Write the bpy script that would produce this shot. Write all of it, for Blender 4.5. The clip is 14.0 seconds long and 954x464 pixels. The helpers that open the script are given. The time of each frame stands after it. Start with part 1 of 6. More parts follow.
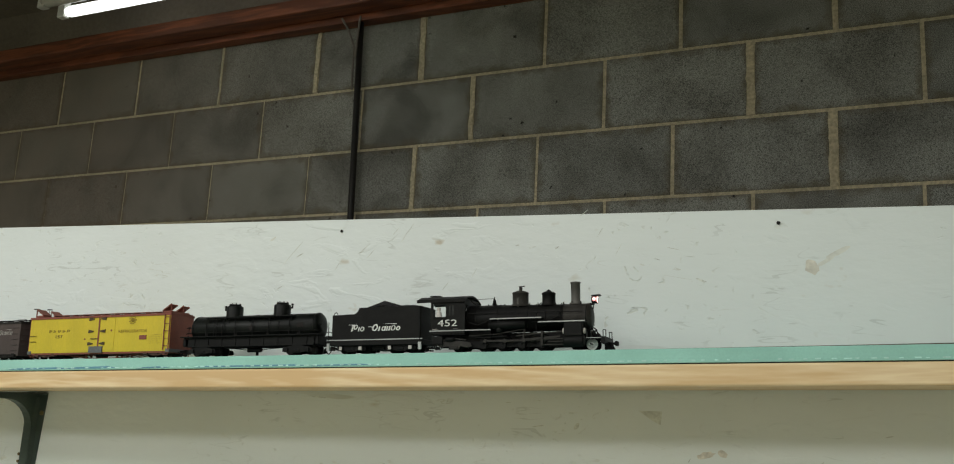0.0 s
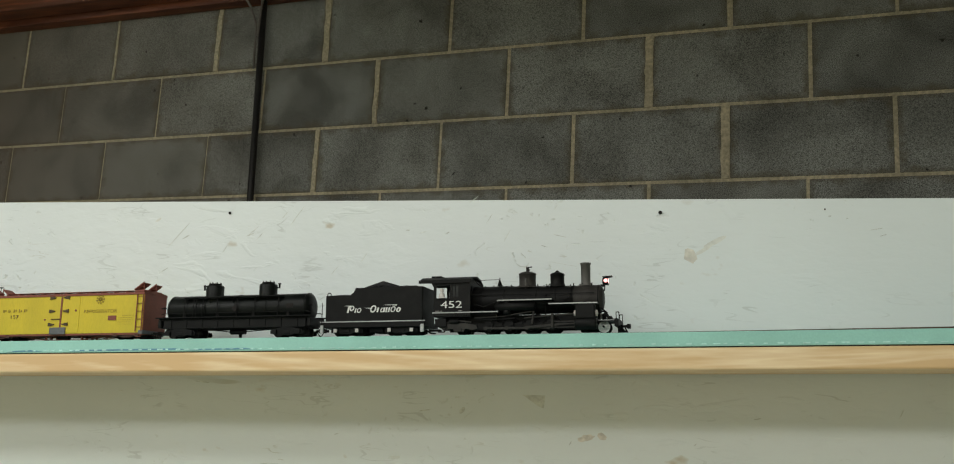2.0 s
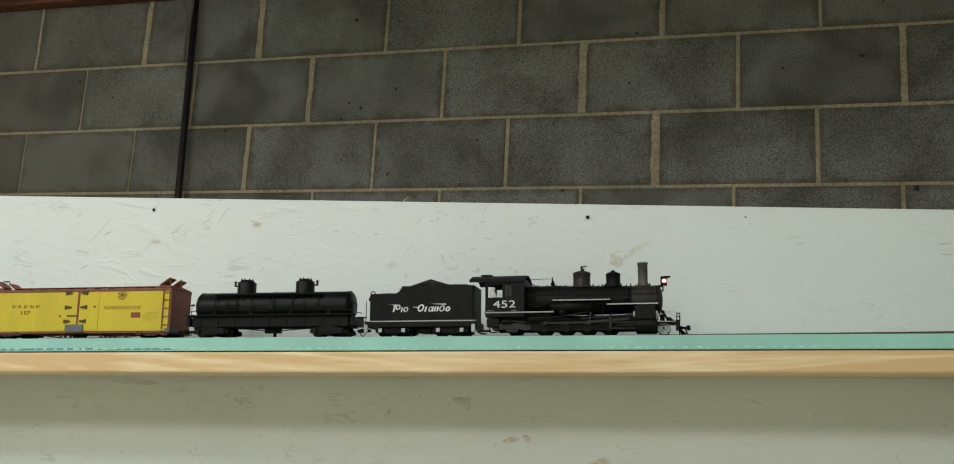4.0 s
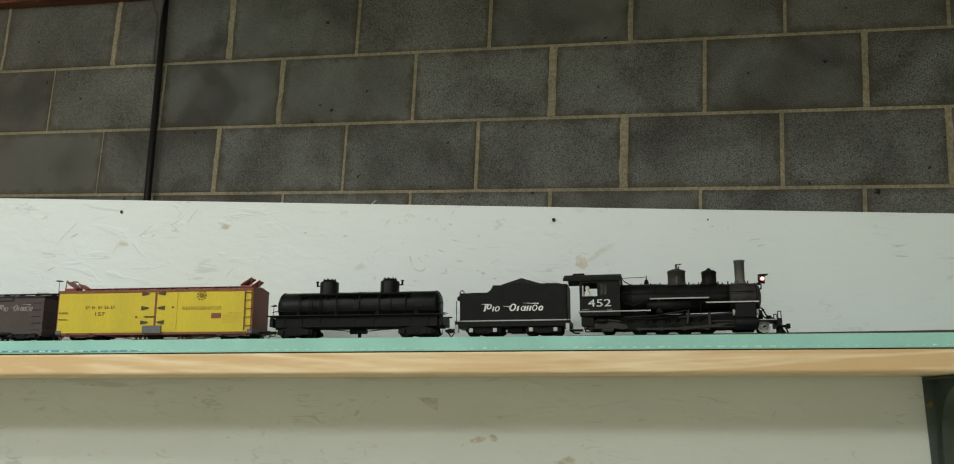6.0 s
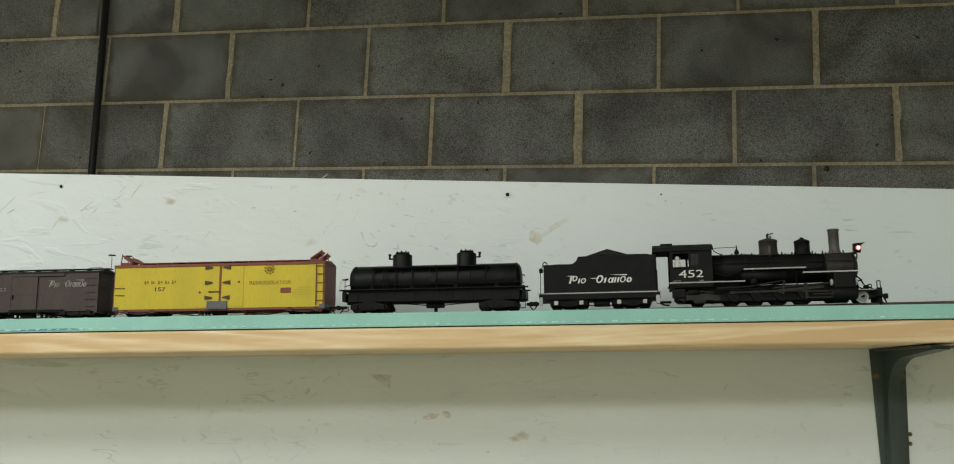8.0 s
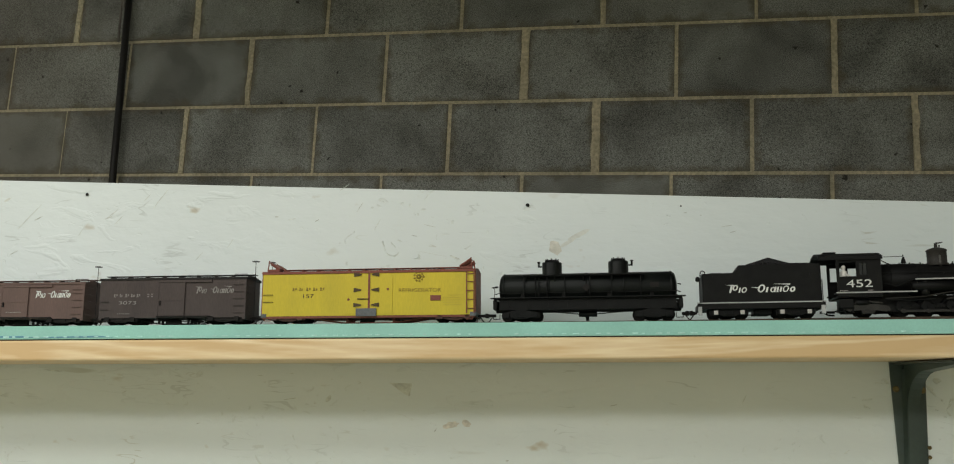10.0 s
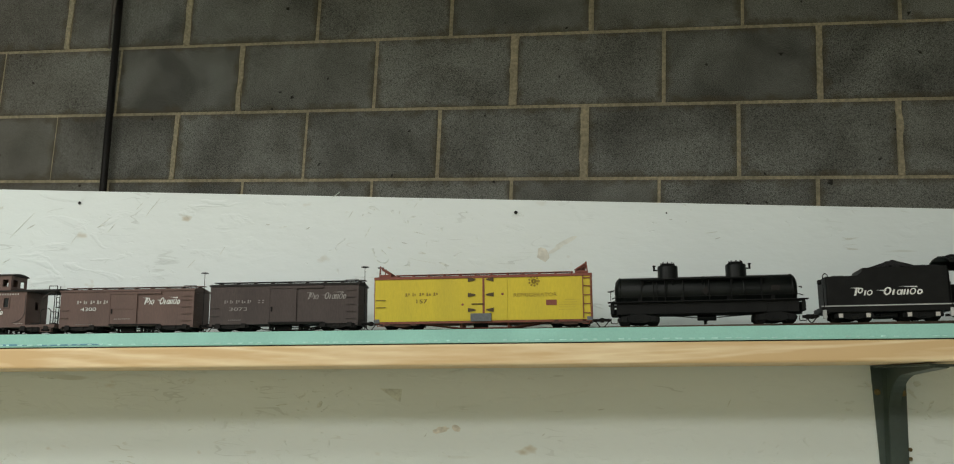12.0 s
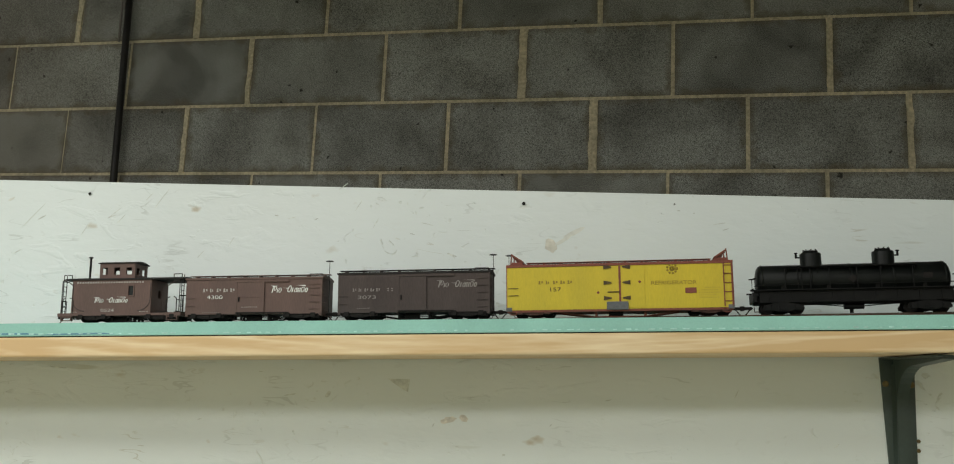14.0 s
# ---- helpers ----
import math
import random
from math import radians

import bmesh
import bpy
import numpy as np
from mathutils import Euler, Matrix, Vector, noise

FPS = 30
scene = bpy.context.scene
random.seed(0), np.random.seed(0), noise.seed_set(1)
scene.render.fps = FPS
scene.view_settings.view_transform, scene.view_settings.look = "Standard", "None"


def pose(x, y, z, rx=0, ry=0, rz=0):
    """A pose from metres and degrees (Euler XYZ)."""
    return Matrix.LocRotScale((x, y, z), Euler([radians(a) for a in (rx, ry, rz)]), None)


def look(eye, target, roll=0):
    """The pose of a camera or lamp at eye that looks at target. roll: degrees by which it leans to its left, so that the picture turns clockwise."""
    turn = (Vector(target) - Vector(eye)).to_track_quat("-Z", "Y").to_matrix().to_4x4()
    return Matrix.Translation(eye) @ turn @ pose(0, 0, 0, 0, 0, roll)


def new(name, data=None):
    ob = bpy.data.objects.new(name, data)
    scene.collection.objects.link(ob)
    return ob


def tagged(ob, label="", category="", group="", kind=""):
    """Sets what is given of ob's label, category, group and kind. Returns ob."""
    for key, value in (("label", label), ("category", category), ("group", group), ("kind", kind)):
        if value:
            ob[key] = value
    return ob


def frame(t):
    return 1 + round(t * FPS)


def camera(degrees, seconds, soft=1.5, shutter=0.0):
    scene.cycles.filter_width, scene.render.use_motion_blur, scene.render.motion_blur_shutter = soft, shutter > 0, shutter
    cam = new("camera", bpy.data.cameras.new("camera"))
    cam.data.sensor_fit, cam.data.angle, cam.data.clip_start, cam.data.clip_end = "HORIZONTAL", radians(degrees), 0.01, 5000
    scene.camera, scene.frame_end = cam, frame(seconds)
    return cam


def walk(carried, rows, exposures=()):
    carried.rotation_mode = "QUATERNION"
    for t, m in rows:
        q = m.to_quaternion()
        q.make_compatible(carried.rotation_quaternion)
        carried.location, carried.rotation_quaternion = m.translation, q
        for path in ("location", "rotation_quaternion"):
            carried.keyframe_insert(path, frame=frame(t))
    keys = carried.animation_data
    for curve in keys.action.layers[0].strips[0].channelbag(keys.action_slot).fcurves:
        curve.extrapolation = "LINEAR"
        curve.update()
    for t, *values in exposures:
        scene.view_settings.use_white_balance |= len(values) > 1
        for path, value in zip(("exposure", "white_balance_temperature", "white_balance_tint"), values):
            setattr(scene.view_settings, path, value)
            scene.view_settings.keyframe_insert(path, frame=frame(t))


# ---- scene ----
cam = camera(57.5, 14.0, 1.1)
PATH = [
    (0, (0.086, -2.296, 1.4900), (-0.747, -0.516, 1.8630), 3.0),
    (0.5, (0.093, -2.293, 1.4890), (-0.697, -0.493, 1.8542), 2.9),
    (1, (0.102, -2.29, 1.4900), (-0.663, -0.478, 1.8474), 3.1),
    (1.5, (0.109, -2.285, 1.4910), (-0.613, -0.453, 1.8396), 3.1),
    (2, (0.118, -2.285, 1.4900), (-0.531, -0.427, 1.8416), 2.9),
    (2.5, (0.125, -2.29, 1.4910), (-0.501, -0.424, 1.8446), 3.1),
    (3, (0.126, -2.29, 1.4910), (-0.471, -0.416, 1.8486), 3.2),
    (3.5, (0.124, -2.287, 1.4920), (-0.414, -0.396, 1.8526), 3.1),
    (4, (0.128, -2.284, 1.4910), (-0.381, -0.385, 1.8536), 3.1),
    (6.5, (0.14, -2.297, 1.4890), (-0.293, -0.38, 1.8600), 2.7),
    (7, (0.14, -2.289, 1.4890), (-0.269, -0.366, 1.8580), 2.6),
    (7.5, (0.138, -2.28, 1.4860), (-0.234, -0.348, 1.8470), 2.4),
    (8, (0.14, -2.279, 1.4860), (-0.21, -0.337, 1.8140), 2.2),
    (10.5, (0.131, -2.297, 1.4960), (-0.266, -0.365, 1.8306), 2.8),
    (11, (0.135, -2.303, 1.4970), (-0.283, -0.376, 1.8326), 2.6),
    (11.5, (0.138, -2.309, 1.4990), (-0.265, -0.378, 1.8336), 2.5),
    (12, (0.138, -2.309, 1.4980), (-0.222, -0.371, 1.8376), 2.4),
    (12.5, (0.138, -2.31, 1.4970), (-0.239, -0.375, 1.8354), 2.5),
    (13, (0.143, -2.307, 1.4950), (-0.265, -0.377, 1.8304), 2.6),
    (13.5, (0.144, -2.31, 1.4940), (-0.234, -0.373, 1.8244), 2.5),
    (14, (0.14, -2.31, 1.4920), (-0.24, -0.374, 1.8194), 2.6),
]
walk(cam, [(t, look(eye, target, roll)) for t, eye, target, roll in PATH], exposures=[(0, -0.18), (2, -0.06), (4, 0.0), (14, 0.0)])

# ---- light ----
world = bpy.data.worlds.new("room_air")
scene.world = world
world.use_nodes = True
world.node_tree.nodes["Background"].inputs[0].default_value = (0.9, 1.0, 0.95, 1)
world.node_tree.nodes["Background"].inputs[1].default_value = 0.02
scene.view_settings.exposure = 0.0


def strip_light(name, x, y, z, length, width, power, turn=0):
    """An unseen lamp under the ceiling, sized like a fluorescent fitting, shining down."""
    data = bpy.data.lights.new(name, "AREA")
    data.shape, data.size, data.size_y, data.energy = "RECTANGLE", length, width, power
    data.color = (1.0, 1.0, 0.95)
    ob = new(name, data)
    ob.matrix_world = pose(x, y, z, 0, 0, turn)
    return ob


# Unseen lamps, placed for the shelf's shadow and the brightness of board and wall.
strip_light("fluorescent_light", -2.3, -3.3, 2.66, 1.2, 0.6, 64)
strip_light("fluorescent_light", -0.4, -4.2, 2.66, 1.2, 0.6, 42)
# Extra fill added nearer the board, for steep light behind the cars.
strip_light("fluorescent_light", -0.5, -2.35, 2.66, 1.2, 0.3, 11)
strip_light("fluorescent_light", 1.6, -4.2, 2.66, 1.2, 0.6, 25)

# ---- materials ----


def surface(name, base, rough=0.6, metal=0.0, grain=(400, 0.15), blotch=(12, 0.2), bump=(400, 0.1), vary=0.0, tint=None, stretch=(1, 1, 1)):
    """A painted or raw surface: grain and blotches in the colour, fine relief, and a change from piece to piece."""
    m = bpy.data.materials.new(name)
    m.use_nodes = True
    n, l = m.node_tree.nodes, m.node_tree.links
    b = n["Principled BSDF"]
    b.inputs["Metallic"].default_value = metal
    co = n.new("ShaderNodeTexCoord")
    mp = n.new("ShaderNodeMapping")
    mp.inputs["Scale"].default_value = stretch
    l.new(co.outputs["Object"], mp.inputs["Vector"])

    def noise_node(scale, detail):
        t = n.new("ShaderNodeTexNoise")
        t.inputs["Scale"].default_value, t.inputs["Detail"].default_value = scale, detail
        l.new(mp.outputs[0], t.inputs["Vector"])
        return t

    def mul(a, k):
        r = n.new("ShaderNodeMapRange")
        r.inputs["From Min"].default_value, r.inputs["From Max"].default_value = 0.3, 0.7
        r.inputs["To Min"].default_value, r.inputs["To Max"].default_value = 1 - k, 1 + k
        l.new(a, r.inputs["Value"])
        return r.outputs[0]

    g, s = noise_node(grain[0], 4), noise_node(blotch[0], 5)
    value = n.new("ShaderNodeMath")
    value.operation = "MULTIPLY"
    l.new(mul(g.outputs["Fac"], grain[1]), value.inputs[0])
    l.new(mul(s.outputs["Fac"], blotch[1]), value.inputs[1])
    last = value.outputs[0]
    if vary:
        info = n.new("ShaderNodeObjectInfo")
        r = n.new("ShaderNodeMapRange")
        r.inputs["To Min"].default_value, r.inputs["To Max"].default_value = 1 - vary, 1 + vary
        l.new(info.outputs["Random"], r.inputs["Value"])
        v2 = n.new("ShaderNodeMath")
        v2.operation = "MULTIPLY"
        l.new(last, v2.inputs[0]), l.new(r.outputs[0], v2.inputs[1])
        last = v2.outputs[0]
    mixc = n.new("ShaderNodeMix")
    mixc.data_type = "RGBA"
    mixc.inputs[6].default_value, mixc.inputs[7].default_value = (*base, 1), (*(tint or base), 1)
    l.new(s.outputs["Fac"], mixc.inputs[0])
    col = n.new("ShaderNodeVectorMath")
    col.operation = "SCALE"
    l.new(mixc.outputs[2], col.inputs[0]), l.new(last, col.inputs["Scale"])
    l.new(col.outputs[0], b.inputs["Base Color"])
    rr = n.new("ShaderNodeMapRange")
    rr.inputs["To Min"].default_value, rr.inputs["To Max"].default_value = max(0.05, rough - 0.12), min(1, rough + 0.12)
    l.new(s.outputs["Fac"], rr.inputs["Value"]), l.new(rr.outputs[0], b.inputs["Roughness"])
    bt = noise_node(bump[0], 3)
    bn = n.new("ShaderNodeBump")
    bn.inputs["Strength"].default_value, bn.inputs["Distance"].default_value = bump[1], 0.5 / bump[0]
    l.new(bt.outputs["Fac"], bn.inputs["Height"]), l.new(bn.outputs[0], b.inputs["Normal"])
    return m


def wood(name, pale, dark, scale=9.0, axis=0, rough=0.5):
    """Planed timber with long grain along one axis."""
    m = bpy.data.materials.new(name)
    m.use_nodes = True
    n, l = m.node_tree.nodes, m.node_tree.links
    b = n["Principled BSDF"]
    co, mp = n.new("ShaderNodeTexCoord"), n.new("ShaderNodeMapping")
    st = [1.0, 1.0, 1.0]
    st[axis] = 0.09
    mp.inputs["Scale"].default_value = st
    l.new(co.outputs["Object"], mp.inputs["Vector"])
    big, fine = n.new("ShaderNodeTexNoise"), n.new("ShaderNodeTexNoise")
    big.inputs["Scale"].default_value, big.inputs["Detail"].default_value, big.inputs["Distortion"].default_value = scale * 2.2, 3, 1.2
    fine.inputs["Scale"].default_value, fine.inputs["Detail"].default_value = scale * 26, 5
    l.new(mp.outputs[0], big.inputs["Vector"]), l.new(mp.outputs[0], fine.inputs["Vector"])
    wave = n.new("ShaderNodeMath")
    wave.operation = "PINGPONG"
    wave.inputs[1].default_value = 0.12
    l.new(big.outputs["Fac"], wave.inputs[0])
    add = n.new("ShaderNodeMath")
    add.operation = "MULTIPLY_ADD"
    add.inputs[1].default_value = 6.0
    l.new(wave.outputs[0], add.inputs[0]), l.new(fine.outputs["Fac"], add.inputs[2])
    ramp = n.new("ShaderNodeValToRGB")
    ramp.color_ramp.elements[0].position, ramp.color_ramp.elements[0].color = 0.35, (*pale, 1)
    ramp.color_ramp.elements[1].position, ramp.color_ramp.elements[1].color = 1.25, (*dark, 1)
    l.new(add.outputs[0], ramp.inputs[0]), l.new(ramp.outputs[0], b.inputs["Base Color"])
    b.inputs["Roughness"].default_value = rough
    bn = n.new("ShaderNodeBump")
    bn.inputs["Strength"].default_value, bn.inputs["Distance"].default_value = 0.15, 0.001
    l.new(fine.outputs["Fac"], bn.inputs["Height"]), l.new(bn.outputs[0], b.inputs["Normal"])
    return m


def glow(name, colour, power):
    m = bpy.data.materials.new(name)
    m.use_nodes = True
    b = m.node_tree.nodes["Principled BSDF"]
    b.inputs["Base Color"].default_value = (0.8, 0.8, 0.8, 1)
    b.inputs["Emission Color"].default_value, b.inputs["Emission Strength"].default_value = (*colour, 1), power
    return m


def cinder():
    """Grey cinder block: fine aggregate, a few pits, pale salt bloom, brown staining towards the joints and a painted
    warm light on the left.
    """
    m = surface("cinder_block", (0.235, 0.236, 0.212), 0.92, 0, (400, 0.75), (6, 0.26), (520, 0.3), 0.26, (0.165, 0.168, 0.150))
    n, l = m.node_tree.nodes, m.node_tree.links
    b = n["Principled BSDF"]
    co = next(x for x in n if x.type == "TEX_COORD")

    def node(kind, **values):
        x = n.new(kind)
        for k, v in values.items():
            x.inputs[k].default_value = v
        return x

    def band(a, lo, hi, out0=0.0, out1=1.0):
        r = n.new("ShaderNodeMapRange")
        for k, v in zip(("From Min", "From Max", "To Min", "To Max"), (lo, hi, out0, out1)):
            r.inputs[k].default_value = v
        l.new(a, r.inputs["Value"])
        return r.outputs[0]

    def calc(op, a, c):
        x = n.new("ShaderNodeMath")
        x.operation = op
        for i, v in enumerate((a, c)):
            if isinstance(v, float):
                x.inputs[i].default_value = v
            else:
                l.new(v, x.inputs[i])
        return x.outputs[0]

    def mix(fac, a, c):
        x = n.new("ShaderNodeMix")
        x.data_type = "RGBA"
        l.new(fac, x.inputs[0]), l.new(a, x.inputs[6])
        x.inputs[7].default_value = (*c, 1)
        return x.outputs[2]

    def node_colour(scale):
        x = node("ShaderNodeTexNoise", Scale=scale, Detail=2.0)
        l.new(co.outputs["Object"], x.inputs["Vector"])
        return x.outputs["Color"]

    colour = b.inputs["Base Color"].links[0].from_socket
    bloom, ragged, pits = node("ShaderNodeTexNoise", Scale=6.0, Detail=6.0, Distortion=0.6), node("ShaderNodeTexNoise", Scale=24.0, Detail=5.0), node("ShaderNodeTexVoronoi", Scale=14.0)
    speck = node("ShaderNodeTexNoise", Scale=420.0, Detail=3.0)
    for t in (bloom, ragged, speck):
        l.new(co.outputs["Object"], t.inputs["Vector"])
    colour = mix(calc("MULTIPLY", band(bloom.outputs["Fac"], 0.38, 0.66), band(speck.outputs["Fac"], 0.40, 0.72)), colour, (0.50, 0.52, 0.49))
    sep = n.new("ShaderNodeSeparateXYZ")
    l.new(co.outputs["Generated"], sep.inputs[0])
    ex = calc("MULTIPLY", calc("MINIMUM", sep.outputs[0], calc("SUBTRACT", 1.0, sep.outputs[0])), 2.0)
    ez = calc("MINIMUM", sep.outputs[2], calc("SUBTRACT", 1.0, sep.outputs[2]))
    rim = calc("SUBTRACT", 0.10, calc("ADD", calc("MINIMUM", ex, ez), band(ragged.outputs["Fac"], 0.3, 0.7, -0.05, 0.07)))
    colour = mix(calc("MULTIPLY", band(rim, 0.0, 0.09), 0.62), colour, (0.135, 0.108, 0.062))
    warp = n.new("ShaderNodeMixRGB")
    warp.blend_type = "ADD"
    warp.inputs[0].default_value = 0.022
    l.new(co.outputs["Object"], warp.inputs[1]), l.new(node_colour(70.0), warp.inputs[2])
    l.new(warp.outputs[0], pits.inputs["Vector"])
    colour = mix(band(pits.outputs["Distance"], 0.085, 0.045), colour, (0.04, 0.038, 0.033))
    # Warm bounced light on the wall's left, mixed into the block colour.
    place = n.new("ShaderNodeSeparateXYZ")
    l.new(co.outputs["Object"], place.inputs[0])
    warm_cast = calc("MULTIPLY", band(place.outputs[0], -1.2, -2.6, 0.0, 0.62), band(bloom.outputs["Fac"], 0.25, 0.6, 0.5, 1.0))
    colour = mix(warm_cast, colour, (0.19, 0.138, 0.103))
    l.new(colour, b.inputs["Base Color"])
    return m


def painted_board():
    """White brushed paint on a plastered board: uneven coats, dents, scratches and brown scuffs."""
    m = bpy.data.materials.new("white_painted_board")
    m.use_nodes = True
    n, l = m.node_tree.nodes, m.node_tree.links
    b = n["Principled BSDF"]
    b.inputs["Roughness"].default_value = 0.55
    co = n.new("ShaderNodeTexCoord")

    def tex(scale, detail, st=(1, 1, 1), turn=0.0, dist=0.0):
        mp, t = n.new("ShaderNodeMapping"), n.new("ShaderNodeTexNoise")
        mp.inputs["Scale"].default_value, mp.inputs["Rotation"].default_value = st, (0, turn, 0)
        t.inputs["Scale"].default_value, t.inputs["Detail"].default_value, t.inputs["Distortion"].default_value = scale, detail, dist
        l.new(co.outputs["Object"], mp.inputs["Vector"]), l.new(mp.outputs[0], t.inputs["Vector"])
        return t.outputs["Fac"]

    def band(a, lo, hi):
        r = n.new("ShaderNodeMapRange")
        r.inputs["From Min"].default_value, r.inputs["From Max"].default_value = lo, hi
        l.new(a, r.inputs["Value"])
        return r.outputs[0]

    def mix(fac, a, c):
        x = n.new("ShaderNodeMix")
        x.data_type = "RGBA"
        l.new(fac, x.inputs[0])
        if isinstance(a, tuple):
            x.inputs[6].default_value = (*a, 1)
        else:
            l.new(a, x.inputs[6])
        x.inputs[7].default_value = (*c, 1)
        return x.outputs[2]

    def times(a, c):
        x = n.new("ShaderNodeMath")
        x.operation = "MULTIPLY"
        l.new(a, x.inputs[0]), l.new(c, x.inputs[1])
        return x.outputs[0]

    clouds = tex(3.5, 4)
    colour = mix(band(clouds, 0.3, 0.75), (0.80, 0.86, 0.85), (0.745, 0.80, 0.785))
    where = band(tex(4.5, 2), 0.48, 0.64)
    dents = times(band(tex(48, 4, (1, 1, 1.3), 0.6, 1.4), 0.655, 0.70), where)
    scratch = times(band(tex(30, 2, (0.16, 1, 1.6), 0.55), 0.70, 0.74), band(tex(5, 2), 0.45, 0.6))
    brown = times(band(tex(17, 3, (1, 1, 1.7), -0.5), 0.68, 0.75), band(tex(2.6, 2), 0.47, 0.58))
    def lines(scale, st, turn, thin):
        """Thin broken strokes: where a stretched noise crosses its middle value."""
        x = n.new("ShaderNodeMath")
        x.operation = "COMPARE"
        x.inputs[1].default_value, x.inputs[2].default_value = 0.5, thin
        l.new(tex(scale, 2, st, turn, 0.4), x.inputs[0])
        return x.outputs[0]

    chips = times(lines(34, (0.30, 1, 1.5), 1.1, 0.012), times(band(tex(14, 3), 0.56, 0.62), band(tex(2.2, 1), 0.42, 0.55)))
    nicks = times(lines(40, (0.3, 1, 1.4), -0.5, 0.010), times(band(tex(18, 2, (1, 1, 1), 0.3), 0.60, 0.66), band(tex(3.1, 1), 0.48, 0.58)))
    colour = mix(dents, colour, (0.705, 0.745, 0.70))
    colour = mix(chips, colour, (0.66, 0.71, 0.69))
    colour = mix(nicks, colour, (0.64, 0.67, 0.62))
    colour = mix(scratch, colour, (0.60, 0.63, 0.57))
    colour = mix(brown, colour, (0.58, 0.55, 0.45))
    l.new(colour, b.inputs["Base Color"])
    h = n.new("ShaderNodeMath")
    h.operation = "MULTIPLY_ADD"
    h.inputs[1].default_value = -1.6
    l.new(dents, h.inputs[0]), l.new(tex(60, 3, (0.5, 1, 1)), h.inputs[2])
    ridge = n.new("ShaderNodeMath")
    ridge.operation = "MULTIPLY_ADD"
    ridge.inputs[1].default_value = 0.8
    l.new(times(band(tex(30, 4, (0.5, 1, 1.2), 0.8, 0.8), 0.56, 0.66), band(tex(2.4, 2), 0.46, 0.6)), ridge.inputs[0]), l.new(h.outputs[0], ridge.inputs[2])
    bn = n.new("ShaderNodeBump")
    bn.inputs["Strength"].default_value, bn.inputs["Distance"].default_value = 0.5, 0.002
    l.new(ridge.outputs[0], bn.inputs["Height"]), l.new(bn.outputs[0], b.inputs["Normal"])
    return m


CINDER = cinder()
BOARD = painted_board()
MORTAR = surface("tan_mortar", (0.64, 0.57, 0.40), 0.95, 0, (130, 0.25), (6, 0.28), (160, 0.7), 0, (0.46, 0.40, 0.275))
BEAM = wood("red_brown_timber", (0.30, 0.095, 0.042), (0.14, 0.045, 0.022), 5, 0, 0.5)
PINE = wood("pale_pine", (0.86, 0.70, 0.45), (0.68, 0.47, 0.24), 7, 0, 0.5)
CEIL = surface("dark_ceiling_board", (0.17, 0.145, 0.115), 0.9, 0, (60, 0.1), (3, 0.2), (60, 0.2))
# Unseen floor and walls, coloured so that their bounce tints the board olive.
BOUNCEFLOOR = surface("floor_bounce_tan", (0.29, 0.285, 0.20), 0.9, 0, (80, 0.15), (2, 0.25), (80, 0.3))
ROOMWALL = surface("wall_bounce_paint", (0.55, 0.55, 0.47), 0.85, 0, (50, 0.06), (2, 0.15), (80, 0.2))
TEAL = surface("teal_foam", (0.30, 0.60, 0.52), 0.75, 0, (500, 0.04), (9, 0.1), (300, 0.12), 0, (0.34, 0.64, 0.57))
BLUE = surface("blue_marker", (0.11, 0.28, 0.37), 0.6)
DARKGAP = surface("shade_black", (0.015, 0.015, 0.013), 0.9)
GREENSTEEL = surface("grey_green_enamel", (0.045, 0.066, 0.056), 0.42, 0.0, (200, 0.08), (14, 0.2), (250, 0.1))
BRASS = surface("brass_screw", (0.20, 0.15, 0.07), 0.45, 0.8)
IRON = surface("black_iron_pipe", (0.018, 0.016, 0.014), 0.55, 0.2, (200, 0.2), (10, 0.3), (200, 0.3))
WIRE = surface("grey_wire", (0.16, 0.14, 0.12), 0.5)
ENAMEL = surface("white_enamel", (0.75, 0.76, 0.72), 0.35)
TUBE = glow("lit_tube", (0.96, 1.0, 0.95), 1.9)
DEADTUBE = surface("unlit_tube", (0.62, 0.62, 0.58), 0.25)
BLACK = surface("weathered_black", (0.0042, 0.0045, 0.0045), 0.55, 0.0, (900, 0.3), (60, 0.45), (900, 0.25), 0, (0.007, 0.007, 0.0066))
TANKBLACK = surface("satin_black", (0.0046, 0.0074, 0.0062), 0.42, 0.0, (700, 0.25), (50, 0.5), (700, 0.2), 0, (0.0066, 0.0070, 0.0064))
GREYIRON = surface("graphite_grey", (0.035, 0.033, 0.030), 0.5, 0.1, (700, 0.2), (80, 0.3), (700, 0.2))
CHIMNEY = surface("weathered_grey_iron", (0.085, 0.083, 0.076), 0.6, 0.0, (700, 0.25), (60, 0.35), (700, 0.2))
RAILMAT = surface("brown_rail", (0.10, 0.07, 0.05), 0.5, 0.6)
TIEMAT = surface("dark_ties", (0.05, 0.035, 0.025), 0.9)
WHITE = surface("white_lettering", (0.72, 0.73, 0.70), 0.6)
DULLED = surface("worn_pale_lettering", (0.27, 0.25, 0.235), 0.7)
FADED = surface("faded_lettering", (0.24, 0.215, 0.20), 0.7)
SOFTWHITE = surface("dulled_lettering", (0.46, 0.43, 0.40), 0.7)
STRIPE = surface("grey_stripe", (0.40, 0.41, 0.40), 0.6)
